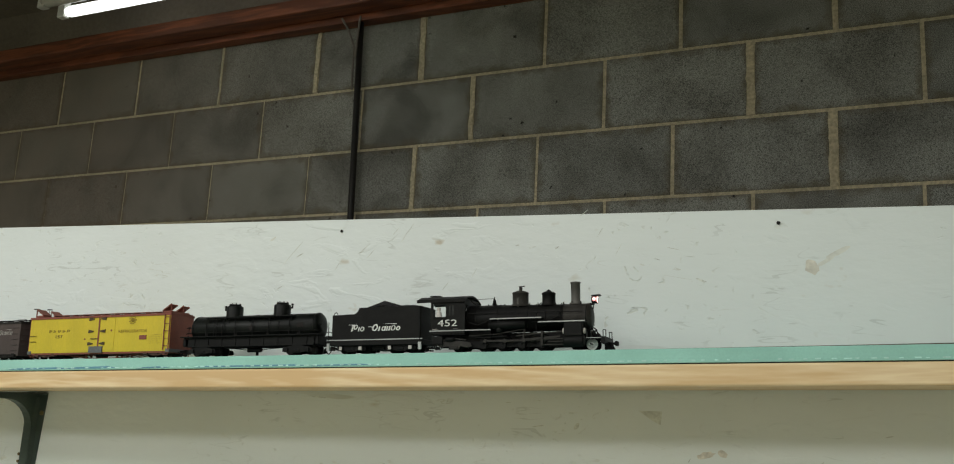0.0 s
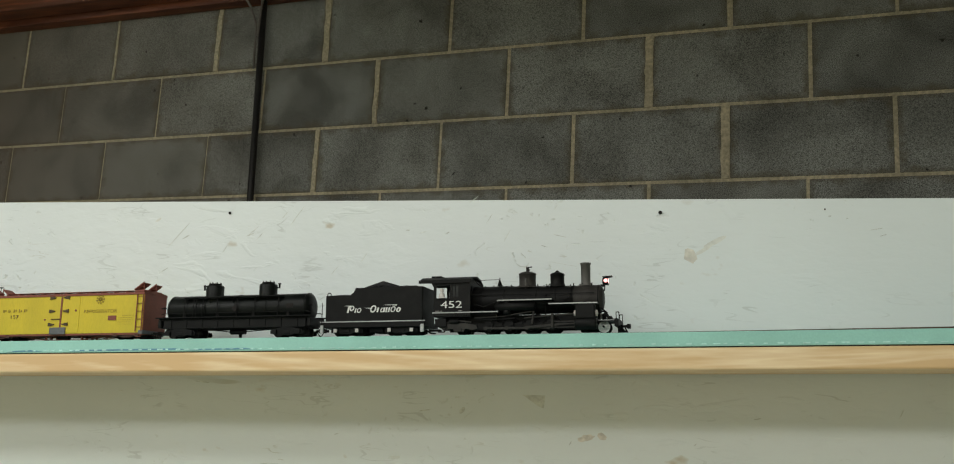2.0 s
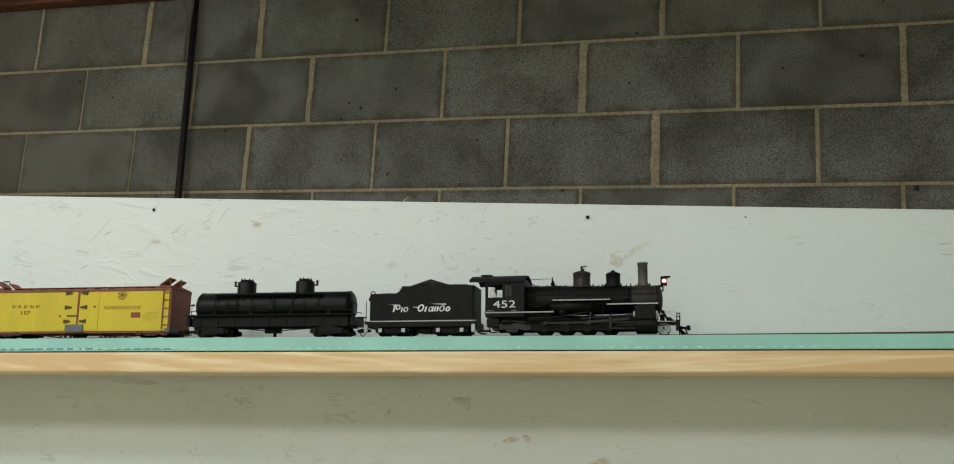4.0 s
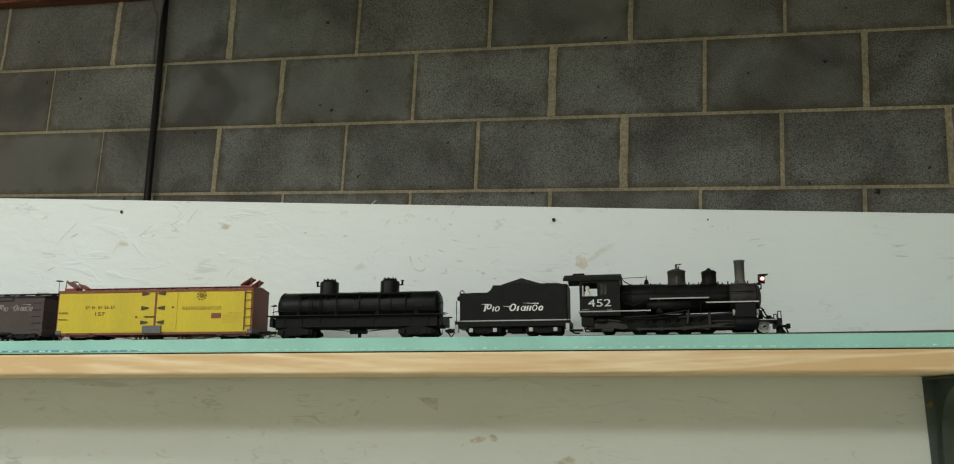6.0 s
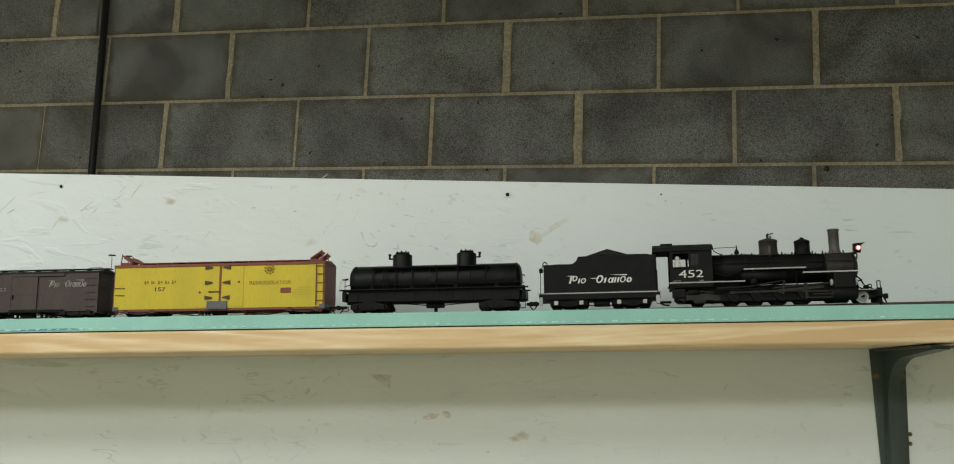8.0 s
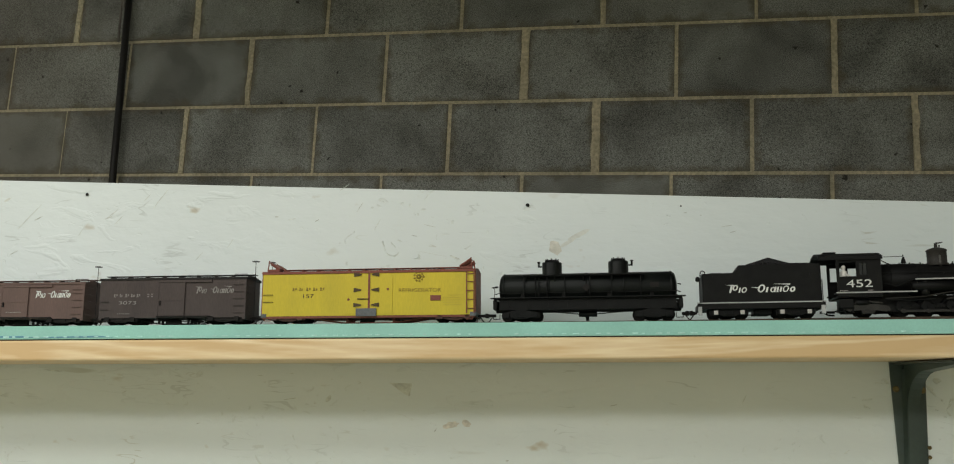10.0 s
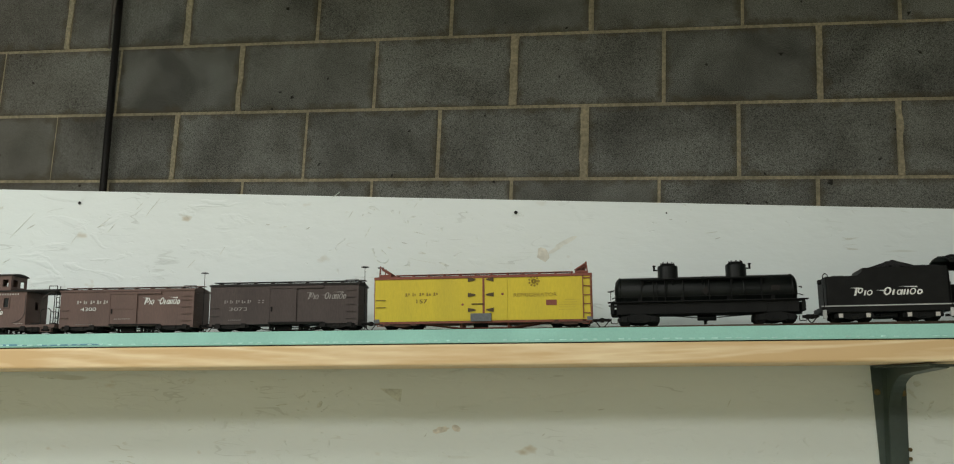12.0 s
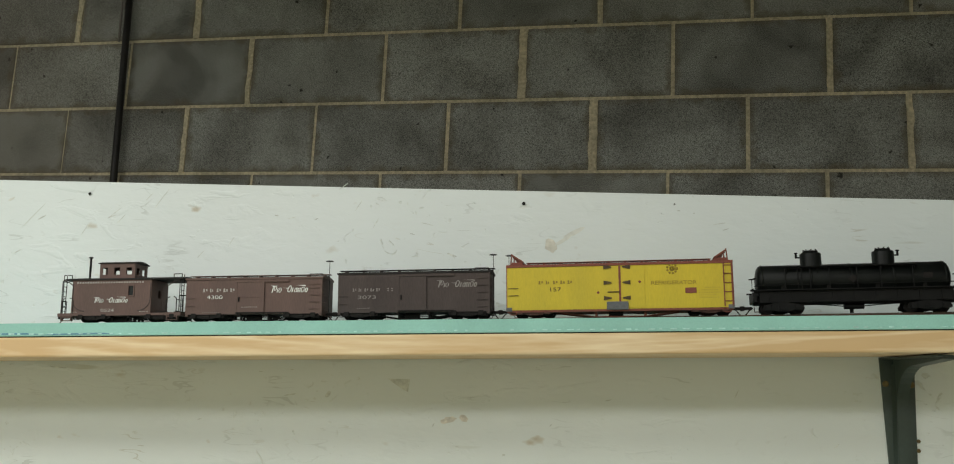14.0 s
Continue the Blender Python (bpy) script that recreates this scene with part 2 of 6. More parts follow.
COAL = surface("coal", (0.012, 0.012, 0.013), 0.45, 0, (900, 0.4), (90, 0.3), (500, 0.6))
YELLOW = surface("yellow_car_paint", (0.60, 0.47, 0.022), 0.55, 0, (900, 0.06), (30, 0.1), (1500, 0.12), 0, (0.55, 0.42, 0.02), (1, 1, 0.2))
REDOXIDE = surface("red_oxide", (0.25, 0.062, 0.035), 0.62, 0, (900, 0.2), (50, 0.25), (900, 0.2), 0, (0.15, 0.045, 0.03))
BROWN = surface("brown_car_paint", (0.132, 0.078, 0.064), 0.65, 0, (900, 0.1), (30, 0.18), (1500, 0.2), 0, (0.106, 0.064, 0.054), (1, 1, 0.2))
DARKBROWN = surface("sooty_brown_paint", (0.070, 0.046, 0.041), 0.7, 0, (900, 0.15), (28, 0.3), (1500, 0.2), 0, (0.042, 0.033, 0.031), (1, 1, 0.2))
ROOFDARK = surface("dark_roofing", (0.028, 0.026, 0.025), 0.7, 0, (600, 0.2), (40, 0.3), (600, 0.3))
UNDER = surface("dark_running_gear", (0.014, 0.012, 0.011), 0.6, 0, (900, 0.25), (90, 0.3), (900, 0.2))
FADEDARK = surface("worn_dark_lettering", (0.27, 0.19, 0.02), 0.7)
DARKLETTER = surface("dark_brown_lettering", (0.07, 0.045, 0.015), 0.7)
GREYPLATE = surface("grey_plate", (0.10, 0.105, 0.11), 0.5)
SHIRT = surface("pale_cloth_paint", (0.62, 0.60, 0.56), 0.8)
GLASSDARK = surface("dark_window", (0.02, 0.022, 0.024), 0.12)
LAMPGLOW = glow("headlamp_glow", (1.0, 0.62, 0.56), 4.0)
LAMPRED = glow("red_halo_glow", (1.0, 0.06, 0.06), 0.8)

# ---- mesh helpers ----


def box(bm, x0, x1, y0, y1, z0, z1, bevel=0.0):
    r = bmesh.ops.create_cube(bm, size=1, matrix=Matrix.Translation(((x0 + x1) / 2, (y0 + y1) / 2, (z0 + z1) / 2)) @ Matrix.Diagonal((abs(x1 - x0), abs(y1 - y0), abs(z1 - z0), 1)))
    if bevel:
        edges = list({e for v in r["verts"] for e in v.link_edges})
        bmesh.ops.bevel(bm, geom=edges, offset=bevel, segments=2, profile=0.5, affect="EDGES")
    return bm


def rod(bm, a, b, r, r2=None, seg=10, caps=True):
    a, b = Vector(a), Vector(b)
    d = b - a
    m = Matrix.Translation((a + b) / 2) @ d.to_track_quat("Z", "Y").to_matrix().to_4x4()
    bmesh.ops.create_cone(bm, cap_ends=caps, segments=seg, radius1=r, radius2=r if r2 is None else r2, depth=d.length, matrix=m)
    return bm


def chain(bm, points, r, seg=6):
    for a, b in zip(points, points[1:]):
        rod(bm, a, b, r, None, seg)
    return bm


def lathe(bm, profile, axis="Z", at=(0, 0, 0), seg=28):
    """A turned form: profile of (radius, height) pairs about an axis through at."""
    rings = []
    for r, h in profile:
        ring = []
        for i in range(seg):
            a = 2 * math.pi * i / seg
            c, s = r * math.cos(a), r * math.sin(a)
            p = {"Z": (c, s, h), "X": (h, c, s), "Y": (c, h, s)}[axis]
            ring.append(bm.verts.new(Vector(p) + Vector(at)))
        rings.append(ring)
    for a, b in zip(rings, rings[1:]):
        for i in range(seg):
            f = bm.faces.new((a[i], a[(i + 1) % seg], b[(i + 1) % seg], b[i]))
            f.smooth = True
    bm.faces.new(rings[0]), bm.faces.new(rings[-1])
    bmesh.ops.recalc_face_normals(bm, faces=bm.faces)
    return bm


def prism(bm, outline, y0, y1, axis="Y"):
    """A flat outline of (a, b) pairs pushed through from y0 to y1."""
    def p(a, b, y):
        return {"Y": (a, y, b), "X": (y, a, b), "Z": (a, b, y)}[axis]
    f, k = [bm.verts.new(p(a, b, y0)) for a, b in outline], [bm.verts.new(p(a, b, y1)) for a, b in outline]
    bm.faces.new(f), bm.faces.new(k[::-1])
    for i in range(len(f)):
        j = (i + 1) % len(f)
        bm.faces.new((f[i], k[i], k[j], f[j]))
    bmesh.ops.recalc_face_normals(bm, faces=bm.faces)
    return bm


def mesh_of(bm, name):
    me = bpy.data.meshes.new(name)
    bm.to_mesh(me)
    bm.free()
    return me


def part(name, bm, material, parent=None, label="", smooth=False):
    me = mesh_of(bm, name)
    me.materials.append(material)
    if smooth:
        for p in me.polygons:
            p.use_smooth = True
    ob = new(name, me)
    if parent:
        ob.parent = parent
    if label:
        ob["label"] = label
    return ob


def empty(name, label, category, group=""):
    return tagged(new(name), label, category, group)


B = bmesh.new


def words(text, size, parent, x, y, z, material, name="lettering", shear=0.0, width=None, label=""):
    """Raised lettering on the side that faces -y, starting at x with its baseline at z."""
    cu = bpy.data.curves.new("lettering", "FONT")
    cu.body, cu.size, cu.extrude, cu.shear = text, size / 0.7, 0.00008, shear
    tmp = bpy.data.objects.new("lettering", cu)
    scene.collection.objects.link(tmp)
    dg = bpy.context.evaluated_depsgraph_get()
    me = bpy.data.meshes.new_from_object(tmp.evaluated_get(dg))
    bpy.data.objects.remove(tmp)
    bpy.data.curves.remove(cu)
    xs = [v.co.x for v in me.vertices]
    k = width / (max(xs) - min(xs)) if width else 1
    me.transform(Matrix.Translation((x, y, z)) @ Matrix.Rotation(math.pi / 2, 4, "X") @ Matrix.Diagonal((k, 1, 1, 1)) @ Matrix.Translation((-min(xs), 0, 0)))
    me.materials.clear()
    me.materials.append(material)
    ob = new(name, me)
    ob.parent = parent
    if label:
        ob["label"] = label
    return ob


def quad_stroke(bm, pts, y):
    bm.faces.new([bm.verts.new((a, y, b)) for a, b in pts])


def speed_logo(parent, x, y, z, width, high, material):
    """The slanted emblem of the line: leaning bars and ovals with three tapered speed strokes."""
    lean = 0.26
    bm = B()

    def at(a, b):
        return x + a * width + (b - 0.5) * high * lean, z + b * high

    def bar(a0, b0, a1, b1):
        prism(bm, [at(a0, b0), at(a1, b0), at(a1, b1), at(a0, b1)], y - 0.0001, y + 0.0003)

    def oval(a0, b0, a1, b1, t=0.017):
        """A leaning ring."""
        n, tb = 12, t * width / high * 0.8
        for i in range(n):
            q0, q1 = 2 * math.pi * i / n, 2 * math.pi * (i + 1) / n
            ca, cb, ra, rb = (a0 + a1) / 2, (b0 + b1) / 2, (a1 - a0) / 2, (b1 - b0) / 2
            prism(bm, [at(ca + k * math.cos(q), cb + m * math.sin(q)) for k, m, q in ((ra, rb, q0), (ra, rb, q1), (ra - t, rb - tb, q1), (ra - t, rb - tb, q0))], y - 0.0001, y + 0.0003)

    def stroke(a0, a1, b, t):
        """A thin wedge that swells from its tail to its head."""
        prism(bm, [at(a0, b), at(a1, b - t), at(a1, b)], y - 0.0001, y + 0.0003)

    bar(0.080, 0, 0.108, 0.95), oval(0.112, 0.25, 0.190, 1.0, 0.021)
    bar(0.210, 0, 0.232, 0.62), oval(0.245, -0.03, 0.322, 0.68)
    oval(0.468, -0.03, 0.572, 1.0, 0.024)
    bar(0.590, 0, 0.616, 0.66)
    oval(0.648, -0.03, 0.715, 0.66), bar(0.705, 0, 0.726, 0.66)
    bar(0.738, 0, 0.762, 0.66), bar(0.780, 0, 0.805, 0.66)
    oval(0.818, -0.03, 0.902, 0.80)
    oval(0.915, -0.03, 0.992, 0.66, 0.024)
    stroke(0.0, 0.125, 1.0, 0.16), stroke(0.365, 0.500, 0.64, 0.16), stroke(0.660, 0.905, 1.04, 0.15)
    return part("emblem", bm, material, parent, "slanted railway emblem in plain strokes")


def initials(parent, x, y, z, width, high, material):
    """Worn initials as five spaced plain marks of thick and thin strokes."""
    bm = B()
    step = width / 4.7
    for i in range(5):
        a, k = x + i * step, (0.62 if i != 1 else 0.45) * step
        box(bm, a, a + k * 0.34, y - 0.0001, y + 0.0002, z, z + high)
        box(bm, a + k * 0.62, a + k * 0.95, y - 0.0001, y + 0.0002, z + high * (0.1 if i % 2 else 0.3), z + high * (0.75 if i % 2 else 0.9))
        box(bm, a - k * 0.1, a + k * 0.5, y - 0.0001, y + 0.0002, z, z + high * 0.14)
    return part("lettering_bar", bm, material, parent)


def letter_bars(parent, x, y, z, width, high, count, material, name="lettering_bar"):
    """Worn initials or small print as short plain bars."""
    bm = B()
    step = width / count
    for i in range(count):
        box(bm, x + i * step, x + i * step + step * 0.48, y - 0.0001, y + 0.0002, z, z + high)
    return part(name, bm, material, parent)


for m in (BLACK, TANKBLACK, UNDER, GREYIRON, COAL, ROOFDARK):
    m.node_tree.nodes["Principled BSDF"].inputs["Specular IOR Level"].default_value = 0.16

# ---- the room ----
PANEL = pose(0, -1.10, 0, 0, 0, 4.574)
SHELF = PANEL @ pose(0, 0, 1.5452, 0, -2.70, 0)
WALL_TOP = 2.69
COURSE, LENGTH, JOINT = 0.2032, 0.4064, 0.0088


def setting(name, bm, material, label, category):
    return tagged(part(name, bm, material), label, category, kind="structure")


# Floor and three walls are added out of view to bounce the light.
setting("floor", box(B(), -5.2, 3.2, -5.6, 0.3, -0.1, 0), BOUNCEFLOOR, "unseen tan floor that bounces olive light", "floor")
setting("ceiling", box(B(), -5.2, 3.2, -5.6, 0.3, 2.90, 3.0), CEIL, "dark brown boarded ceiling above the block wall", "ceiling")
setting("wall_south", box(B(), -5.2, 3.2, -5.6, -5.45, 0, 2.9), ROOMWALL, "unseen pale wall that bounces light", "wall")
setting("wall_east", box(B(), 3.05, 3.2, -5.45, 0.3, 0, 2.9), ROOMWALL, "unseen pale wall that bounces light", "wall")
setting("wall_west", box(B(), -5.2, -5.05, -5.45, 0.3, 0, 2.9), ROOMWALL, "unseen pale wall that bounces light", "wall")
wall = setting("wall_north", box(B(), -5.05, 3.05, 0.0022, 0.3, 0, 2.9), MORTAR, "dark grey cinder block wall with tan mortar joints", "wall")

# timber along the top of the block wall
setting("trim", box(B(), -5.0, 3.0, -0.045, 0.004, WALL_TOP - 0.005, WALL_TOP + 0.035, 0.003), BEAM, "red-brown sill plank on top of the block wall", "beam")
setting("trim", box(B(), -5.0, 3.0, -0.125, -0.047, WALL_TOP + 0.016, WALL_TOP + 0.066, 0.006), BEAM, "red-brown timber beam above the block wall", "beam")

setting("trim", box(B(), -5.0, 3.0, -0.118, 0.003, WALL_TOP + 0.0665, 2.8995), CEIL, "dark brown filler board between beam and ceiling", "board")

# a black pipe down the wall with loose wires at its head
pipe = empty("pipe", "thin black iron pipe running down the block wall", "pipe")
part("tube", rod(B(), (-1.437, -0.03, WALL_TOP), (-1.40, -0.03, 1.45), 0.0105, None, 14), IRON, pipe, smooth=True)
part("wire", chain(B(), [(-1.50, -0.05, 2.70), (-1.475, -0.045, 2.66), (-1.45, -0.042, 2.60), (-1.444, -0.042, 2.45)], 0.004), WIRE, pipe)
part("wire", chain(B(), [(-1.43, -0.045, 2.70), (-1.436, -0.045, 2.64), (-1.441, -0.042, 2.56)], 0.004), WIRE, pipe)

# fluorescent fitting
fitting = empty("ceiling_light", "white twin fluorescent fitting with one tube lit", "ceiling light")
part("housing", prism(B(), [(-0.47, 2.79), (-0.42, 2.845), (-0.39, 2.845), (-0.32, 2.79), (-0.325, 2.786), (-0.395, 2.80), (-0.465, 2.786)], -2.50, -1.10, "X"), ENAMEL, fitting)
part("rod", rod(B(), (-2.3, -0.4, 2.84), (-2.3, -0.4, 2.905), 0.006), WIRE, fitting)
part("rod", rod(B(), (-1.3, -0.4, 2.84), (-1.3, -0.4, 2.905), 0.006), WIRE, fitting)
part("lit_tube", lathe(B(), [(0.006, -2.44), (0.016, -2.435), (0.019, -2.42), (0.019, -1.2), (0.016, -1.185)], "X", (0, -0.345, 2.728), 20), TUBE, fitting, "glowing white tube", True)
part("dead_tube", lathe(B(), [(0.006, -2.46), (0.016, -2.455), (0.019, -2.44), (0.019, -1.2), (0.016, -1.185)], "X", (0, -0.425, 2.730), 20), DEADTUBE, fitting, "dull unlit tube", True)
for y in (-0.345, -0.425):
    part("socket", box(B(), -2.475, -2.44, y - 0.012, y + 0.012, 2.708, 2.795, 0.003), ENAMEL, fitting)
    part("socket", box(B(), -1.19, -1.155, y - 0.012, y + 0.012, 2.708, 2.795, 0.003), ENAMEL, fitting)

# ---- white board and shelf ----
panel = setting("partition", box(B(), -2.4, 1.7, 0, 0.018, 0.0, 1.757, 0.0015), BOARD, "white painted board partition, dented and scuffed", "partition")
panel.matrix_world = PANEL


def scuff(x, z, w, h, material, turn=0, name="scuff", seed=1, depth=0.0006):
    """A patch of chipped or smeared paint with a ragged edge, just proud of the board."""
    rnd = random.Random(seed)
    pts = []
    for i in range(14):
        a = 2 * math.pi * i / 14
        k = rnd.uniform(0.78, 1.1)
        pts.append((w / 2 * k * math.cos(a), h / 2 * k * math.sin(a)))
    c, s = math.cos(radians(turn)), math.sin(radians(turn))
    ob = part(name, prism(B(), [(x + a * c - b * s, z + a * s + b * c) for a, b in pts], -depth, 0.002), material, panel)
    return ob


def hole(x, z, r):
    # A raised black button; its colour gives the shade inside a hole.
    part("nail_hole", lathe(B(), [(r, -0.0015), (r * 0.8, -0.0022), (r * 0.3, -0.001)], "Y", (x, 0, z), 12), DARKGAP, panel)


hole(-0.031, 1.738, 0.0026)
hole(-0.687, 1.738, 0.0024)
hole(0.18, 1.742, 0.0012)
PAINTS = {
    "G": surface("bare_grey_patch", (0.63, 0.665, 0.615), 0.8, 0, (200, 0.15), (60, 0.2)),
    "B": surface("brown_smear", (0.69, 0.68, 0.60), 0.7, 0, (150, 0.1), (50, 0.12)),
    "b": surface("pale_smear", (0.725, 0.75, 0.695), 0.7, 0, (150, 0.06), (50, 0.08)),
    "S": surface("grey_scratch", (0.63, 0.665, 0.62), 0.8, 0, (200, 0.2), (60, 0.25)),
    "R": surface("rusty_fleck", (0.63, 0.61, 0.54), 0.8, 0, (200, 0.2), (60, 0.3)),
}
MARKS = [
    ('B', 0.009, 1.679, 0.0221, 0.0289, 30), ('b', 0.043, 1.699, 0.0442, 0.0102, 28), ('b', 0.026, 1.686, 0.034, 0.0068, 30),
    ('S', -0.131, 1.661, 0.0187, 0.0076, -20), ('S', -0.169, 1.705, 0.0255, 0.0025, -12), ('S', -0.19, 1.69, 0.0119, 0.0025, -15), ('S', 0.242, 1.716, 0.0221, 0.0025, 10),
    ('S', 0.25, 1.708, 0.0119, 0.0025, 20), ('S', -0.351, 1.455, 0.0255, 0.0042, 10), ('S', -0.297, 1.458, 0.0136, 0.0153, 50), ('S', -0.397, 1.485, 0.0102, 0.0025, 0),
    ('S', -0.352, 1.49, 0.0119, 0.0025, 0), ('R', -0.124, 1.431, 0.0289, 0.0119, 15), ('R', -0.103, 1.434, 0.0119, 0.0187, 60), ('S', -0.046, 1.388, 0.0059, 0.0059, 0),
    ('S', -0.145, 1.423, 0.0085, 0.0025, 60), ('S', -0.644, 1.71, 0.0289, 0.0025, 40), ('S', -0.633, 1.701, 0.0221, 0.0025, 50), ('S', -0.568, 1.74, 0.0289, 0.0025, 55),
    ('S', -0.577, 1.727, 0.0255, 0.0025, 60), ('S', -0.593, 1.735, 0.0187, 0.0025, 50), ('S', -0.77, 1.707, 0.051, 0.0025, 48), ('S', -0.782, 1.693, 0.034, 0.0021, 48),
    ('S', -0.76, 1.7, 0.0187, 0.0042, 30), ('S', -0.649, 1.704, 0.017, 0.0034, 20), ('S', -0.296, 1.758, 0.0255, 0.0021, 40), ('S', -0.271, 1.73, 0.0221, 0.0021, 60),
    ('S', -0.244, 1.705, 0.0255, 0.0021, 62), ('S', -0.37, 1.709, 0.017, 0.0021, 15), ('S', -0.393, 1.712, 0.0085, 0.0042, 0), ('S', -0.459, 1.671, 0.0204, 0.0021, 60),
    ('S', -0.333, 1.708, 0.0085, 0.0034, 30), ('S', 0.186, 1.733, 0.0051, 0.0034, 0), ('S', 0.207, 1.73, 0.0034, 0.0025, 0), ('S', 0.264, 1.484, 0.017, 0.0025, 65),
    ('S', 0.392, 1.423, 0.0119, 0.0025, 40), ('b', -0.813, 1.727, 0.017, 0.0051, 30), ('S', -0.689, 1.683, 0.0255, 0.0021, 60), ('S', -0.504, 1.651, 0.0221, 0.0021, 50),
    ('S', -0.792, 1.647, 0.0204, 0.0034, 30), ('S', 0.094, 1.468, 0.0136, 0.0025, 15), ('S', 0.017, 1.431, 0.0076, 0.0025, 40), ('S', -0.481, 1.415, 0.0119, 0.0025, 20),
    ('S', -0.706, 1.478, 0.034, 0.0042, -3), ('S', -0.595, 1.453, 0.0102, 0.0025, 30),
]
part("scuff", prism(B(), [(-0.213, 1.4835), (-0.181, 1.4840), (-0.183, 1.4665), (-0.190, 1.4690)], -0.0004, 0.002), PAINTS["G"], panel, "bare grey triangle of missing paint")
for i, (kind, x, z, wide, high, turn) in enumerate(MARKS):
    scuff(x, z, wide * 0.8, high * (0.42 if kind == "S" else 0.75), PAINTS[kind], turn, "smear" if kind in "Bb" else "scratch" if high < 0.005 else "scuff", i + 3, 0.0004)

board_shelf = empty("shelf", "long pale pine shelf plank rising gently along the board", "shelf")
part("plank", box(B(), -2.35, 1.62, -0.184, -0.001, -0.0248, 0, 0.0025), PINE, board_shelf)
# Thin black sheet drawn in as the shade line between plank and foam.
part("edge_shadow_strip", box(B(), -2.35, 1.62, -0.1815, -0.01, 0.0002, 0.0012), DARKGAP, board_shelf)
board_shelf.matrix_world = SHELF

foam = empty("foam_strip", "pale teal foam roadbed with a raised front lip, on the shelf", "foam")
fb = box(B(), -2.3, 1.6, -0.1835, -0.166, 0.0013, 0.0176, 0.0006)
part("lip", fb, TEAL, foam)
part("bed", box(B(), -2.3, 1.6, -0.1655, -0.03, 0.0013, 0.0138), TEAL, foam)
rnd = random.Random(5)
bm = B()
for i in range(150):
    x = -1.3 + i * 0.0135 + rnd.uniform(-0.002, 0.002)
    if rnd.random() < 0.92:
        box(bm, x, x + rnd.uniform(0.003, 0.008), -0.1841, -0.1830, 0.0034, 0.0034 + rnd.uniform(0.0008, 0.0018))
tagged(part("torn_edge", bm, surface("torn_foam", (0.46, 0.72, 0.66), 0.8), foam), kind="stuff")
bm = B()
for x0, x1, z0, z1 in ((-1.14, -1.02, 0.0016, 0.0035), (-1.03, -0.93, 0.002, 0.0042), (-0.90, -0.84, 0.0016, 0.003), (-0.80, -0.62, 0.002, 0.0034), (-0.62, -0.52, 0.0018, 0.0030)):
    prism(bm, [(x0, z0 + 0.0008), (x1, z0 + 0.0014), (x1 - 0.02, z1 + 0.0022), (x0 + 0.015, z1 + 0.0012)], -0.1840, -0.1830)
part("blue_streak", bm, BLUE, foam, "streaks of blue colour")
foam.matrix_world = SHELF

track = empty("railway_track", "narrow gauge model track on the foam bed", "track")
TY, RAIL = -0.115, 0.0223


def drift(u):
    """How far the track has swung towards the front of the shelf, and its slope there."""
    a, b, c = -0.0482, -0.0629, 0.45
    if u < -0.383:
        return 0.0092, 0.0
    if u < c:
        return a * u + b * u * u, a + 2 * b * u
    v, k = min(u - c, 0.12), a + 2 * b * c
    return a * c + b * c * c + k * (v - v * v / 0.24), k * (1 - v / 0.12)


def on_track(u):
    y, k = drift(u)
    return pose(u, TY + y, 0, 0, 0, math.degrees(math.atan(k)))


def sweep(bm, outline, stations):
    """A constant outline of (across, up) pairs carried along the track."""
    rings = [[bm.verts.new(on_track(u) @ Vector((0, a, b))) for a, b in outline] for u in stations]
    n = len(outline)
    for p, r in zip(rings, rings[1:]):
        for i in range(n):
            bm.faces.new((p[i], p[(i + 1) % n], r[(i + 1) % n], r[i]))
    bm.faces.new(rings[0]), bm.faces.new(rings[-1][::-1])
    bmesh.ops.recalc_face_normals(bm, faces=bm.faces)
    return bm


STATIONS = [-2.25, -1.2, -0.384] + [-0.35 + i * 0.04 for i in range(25)] + [0.8, 1.58]
for y in (-0.0095, 0.0095):
    part("rail", sweep(B(), [(y - 0.0012, RAIL - 0.0038), (y + 0.0012, RAIL - 0.0038), (y + 0.0004, RAIL - 0.003), (y + 0.0006, RAIL), (y - 0.0006, RAIL), (y - 0.0004, RAIL - 0.003)], STATIONS), RAILMAT, track)
bm = B()
for i in range(310):
    tie = box(B(), 0, 0.0045, -0.018, 0.018, 0.0139, RAIL - 0.0037)
    tie.transform(on_track(-2.24 + i * 0.0123))
    me = mesh_of(tie, "tie")
    bm.from_mesh(me)
    bpy.data.meshes.remove(me)
tagged(part("ties", bm, TIEMAT, track), kind="stuff")
track.matrix_world = SHELF


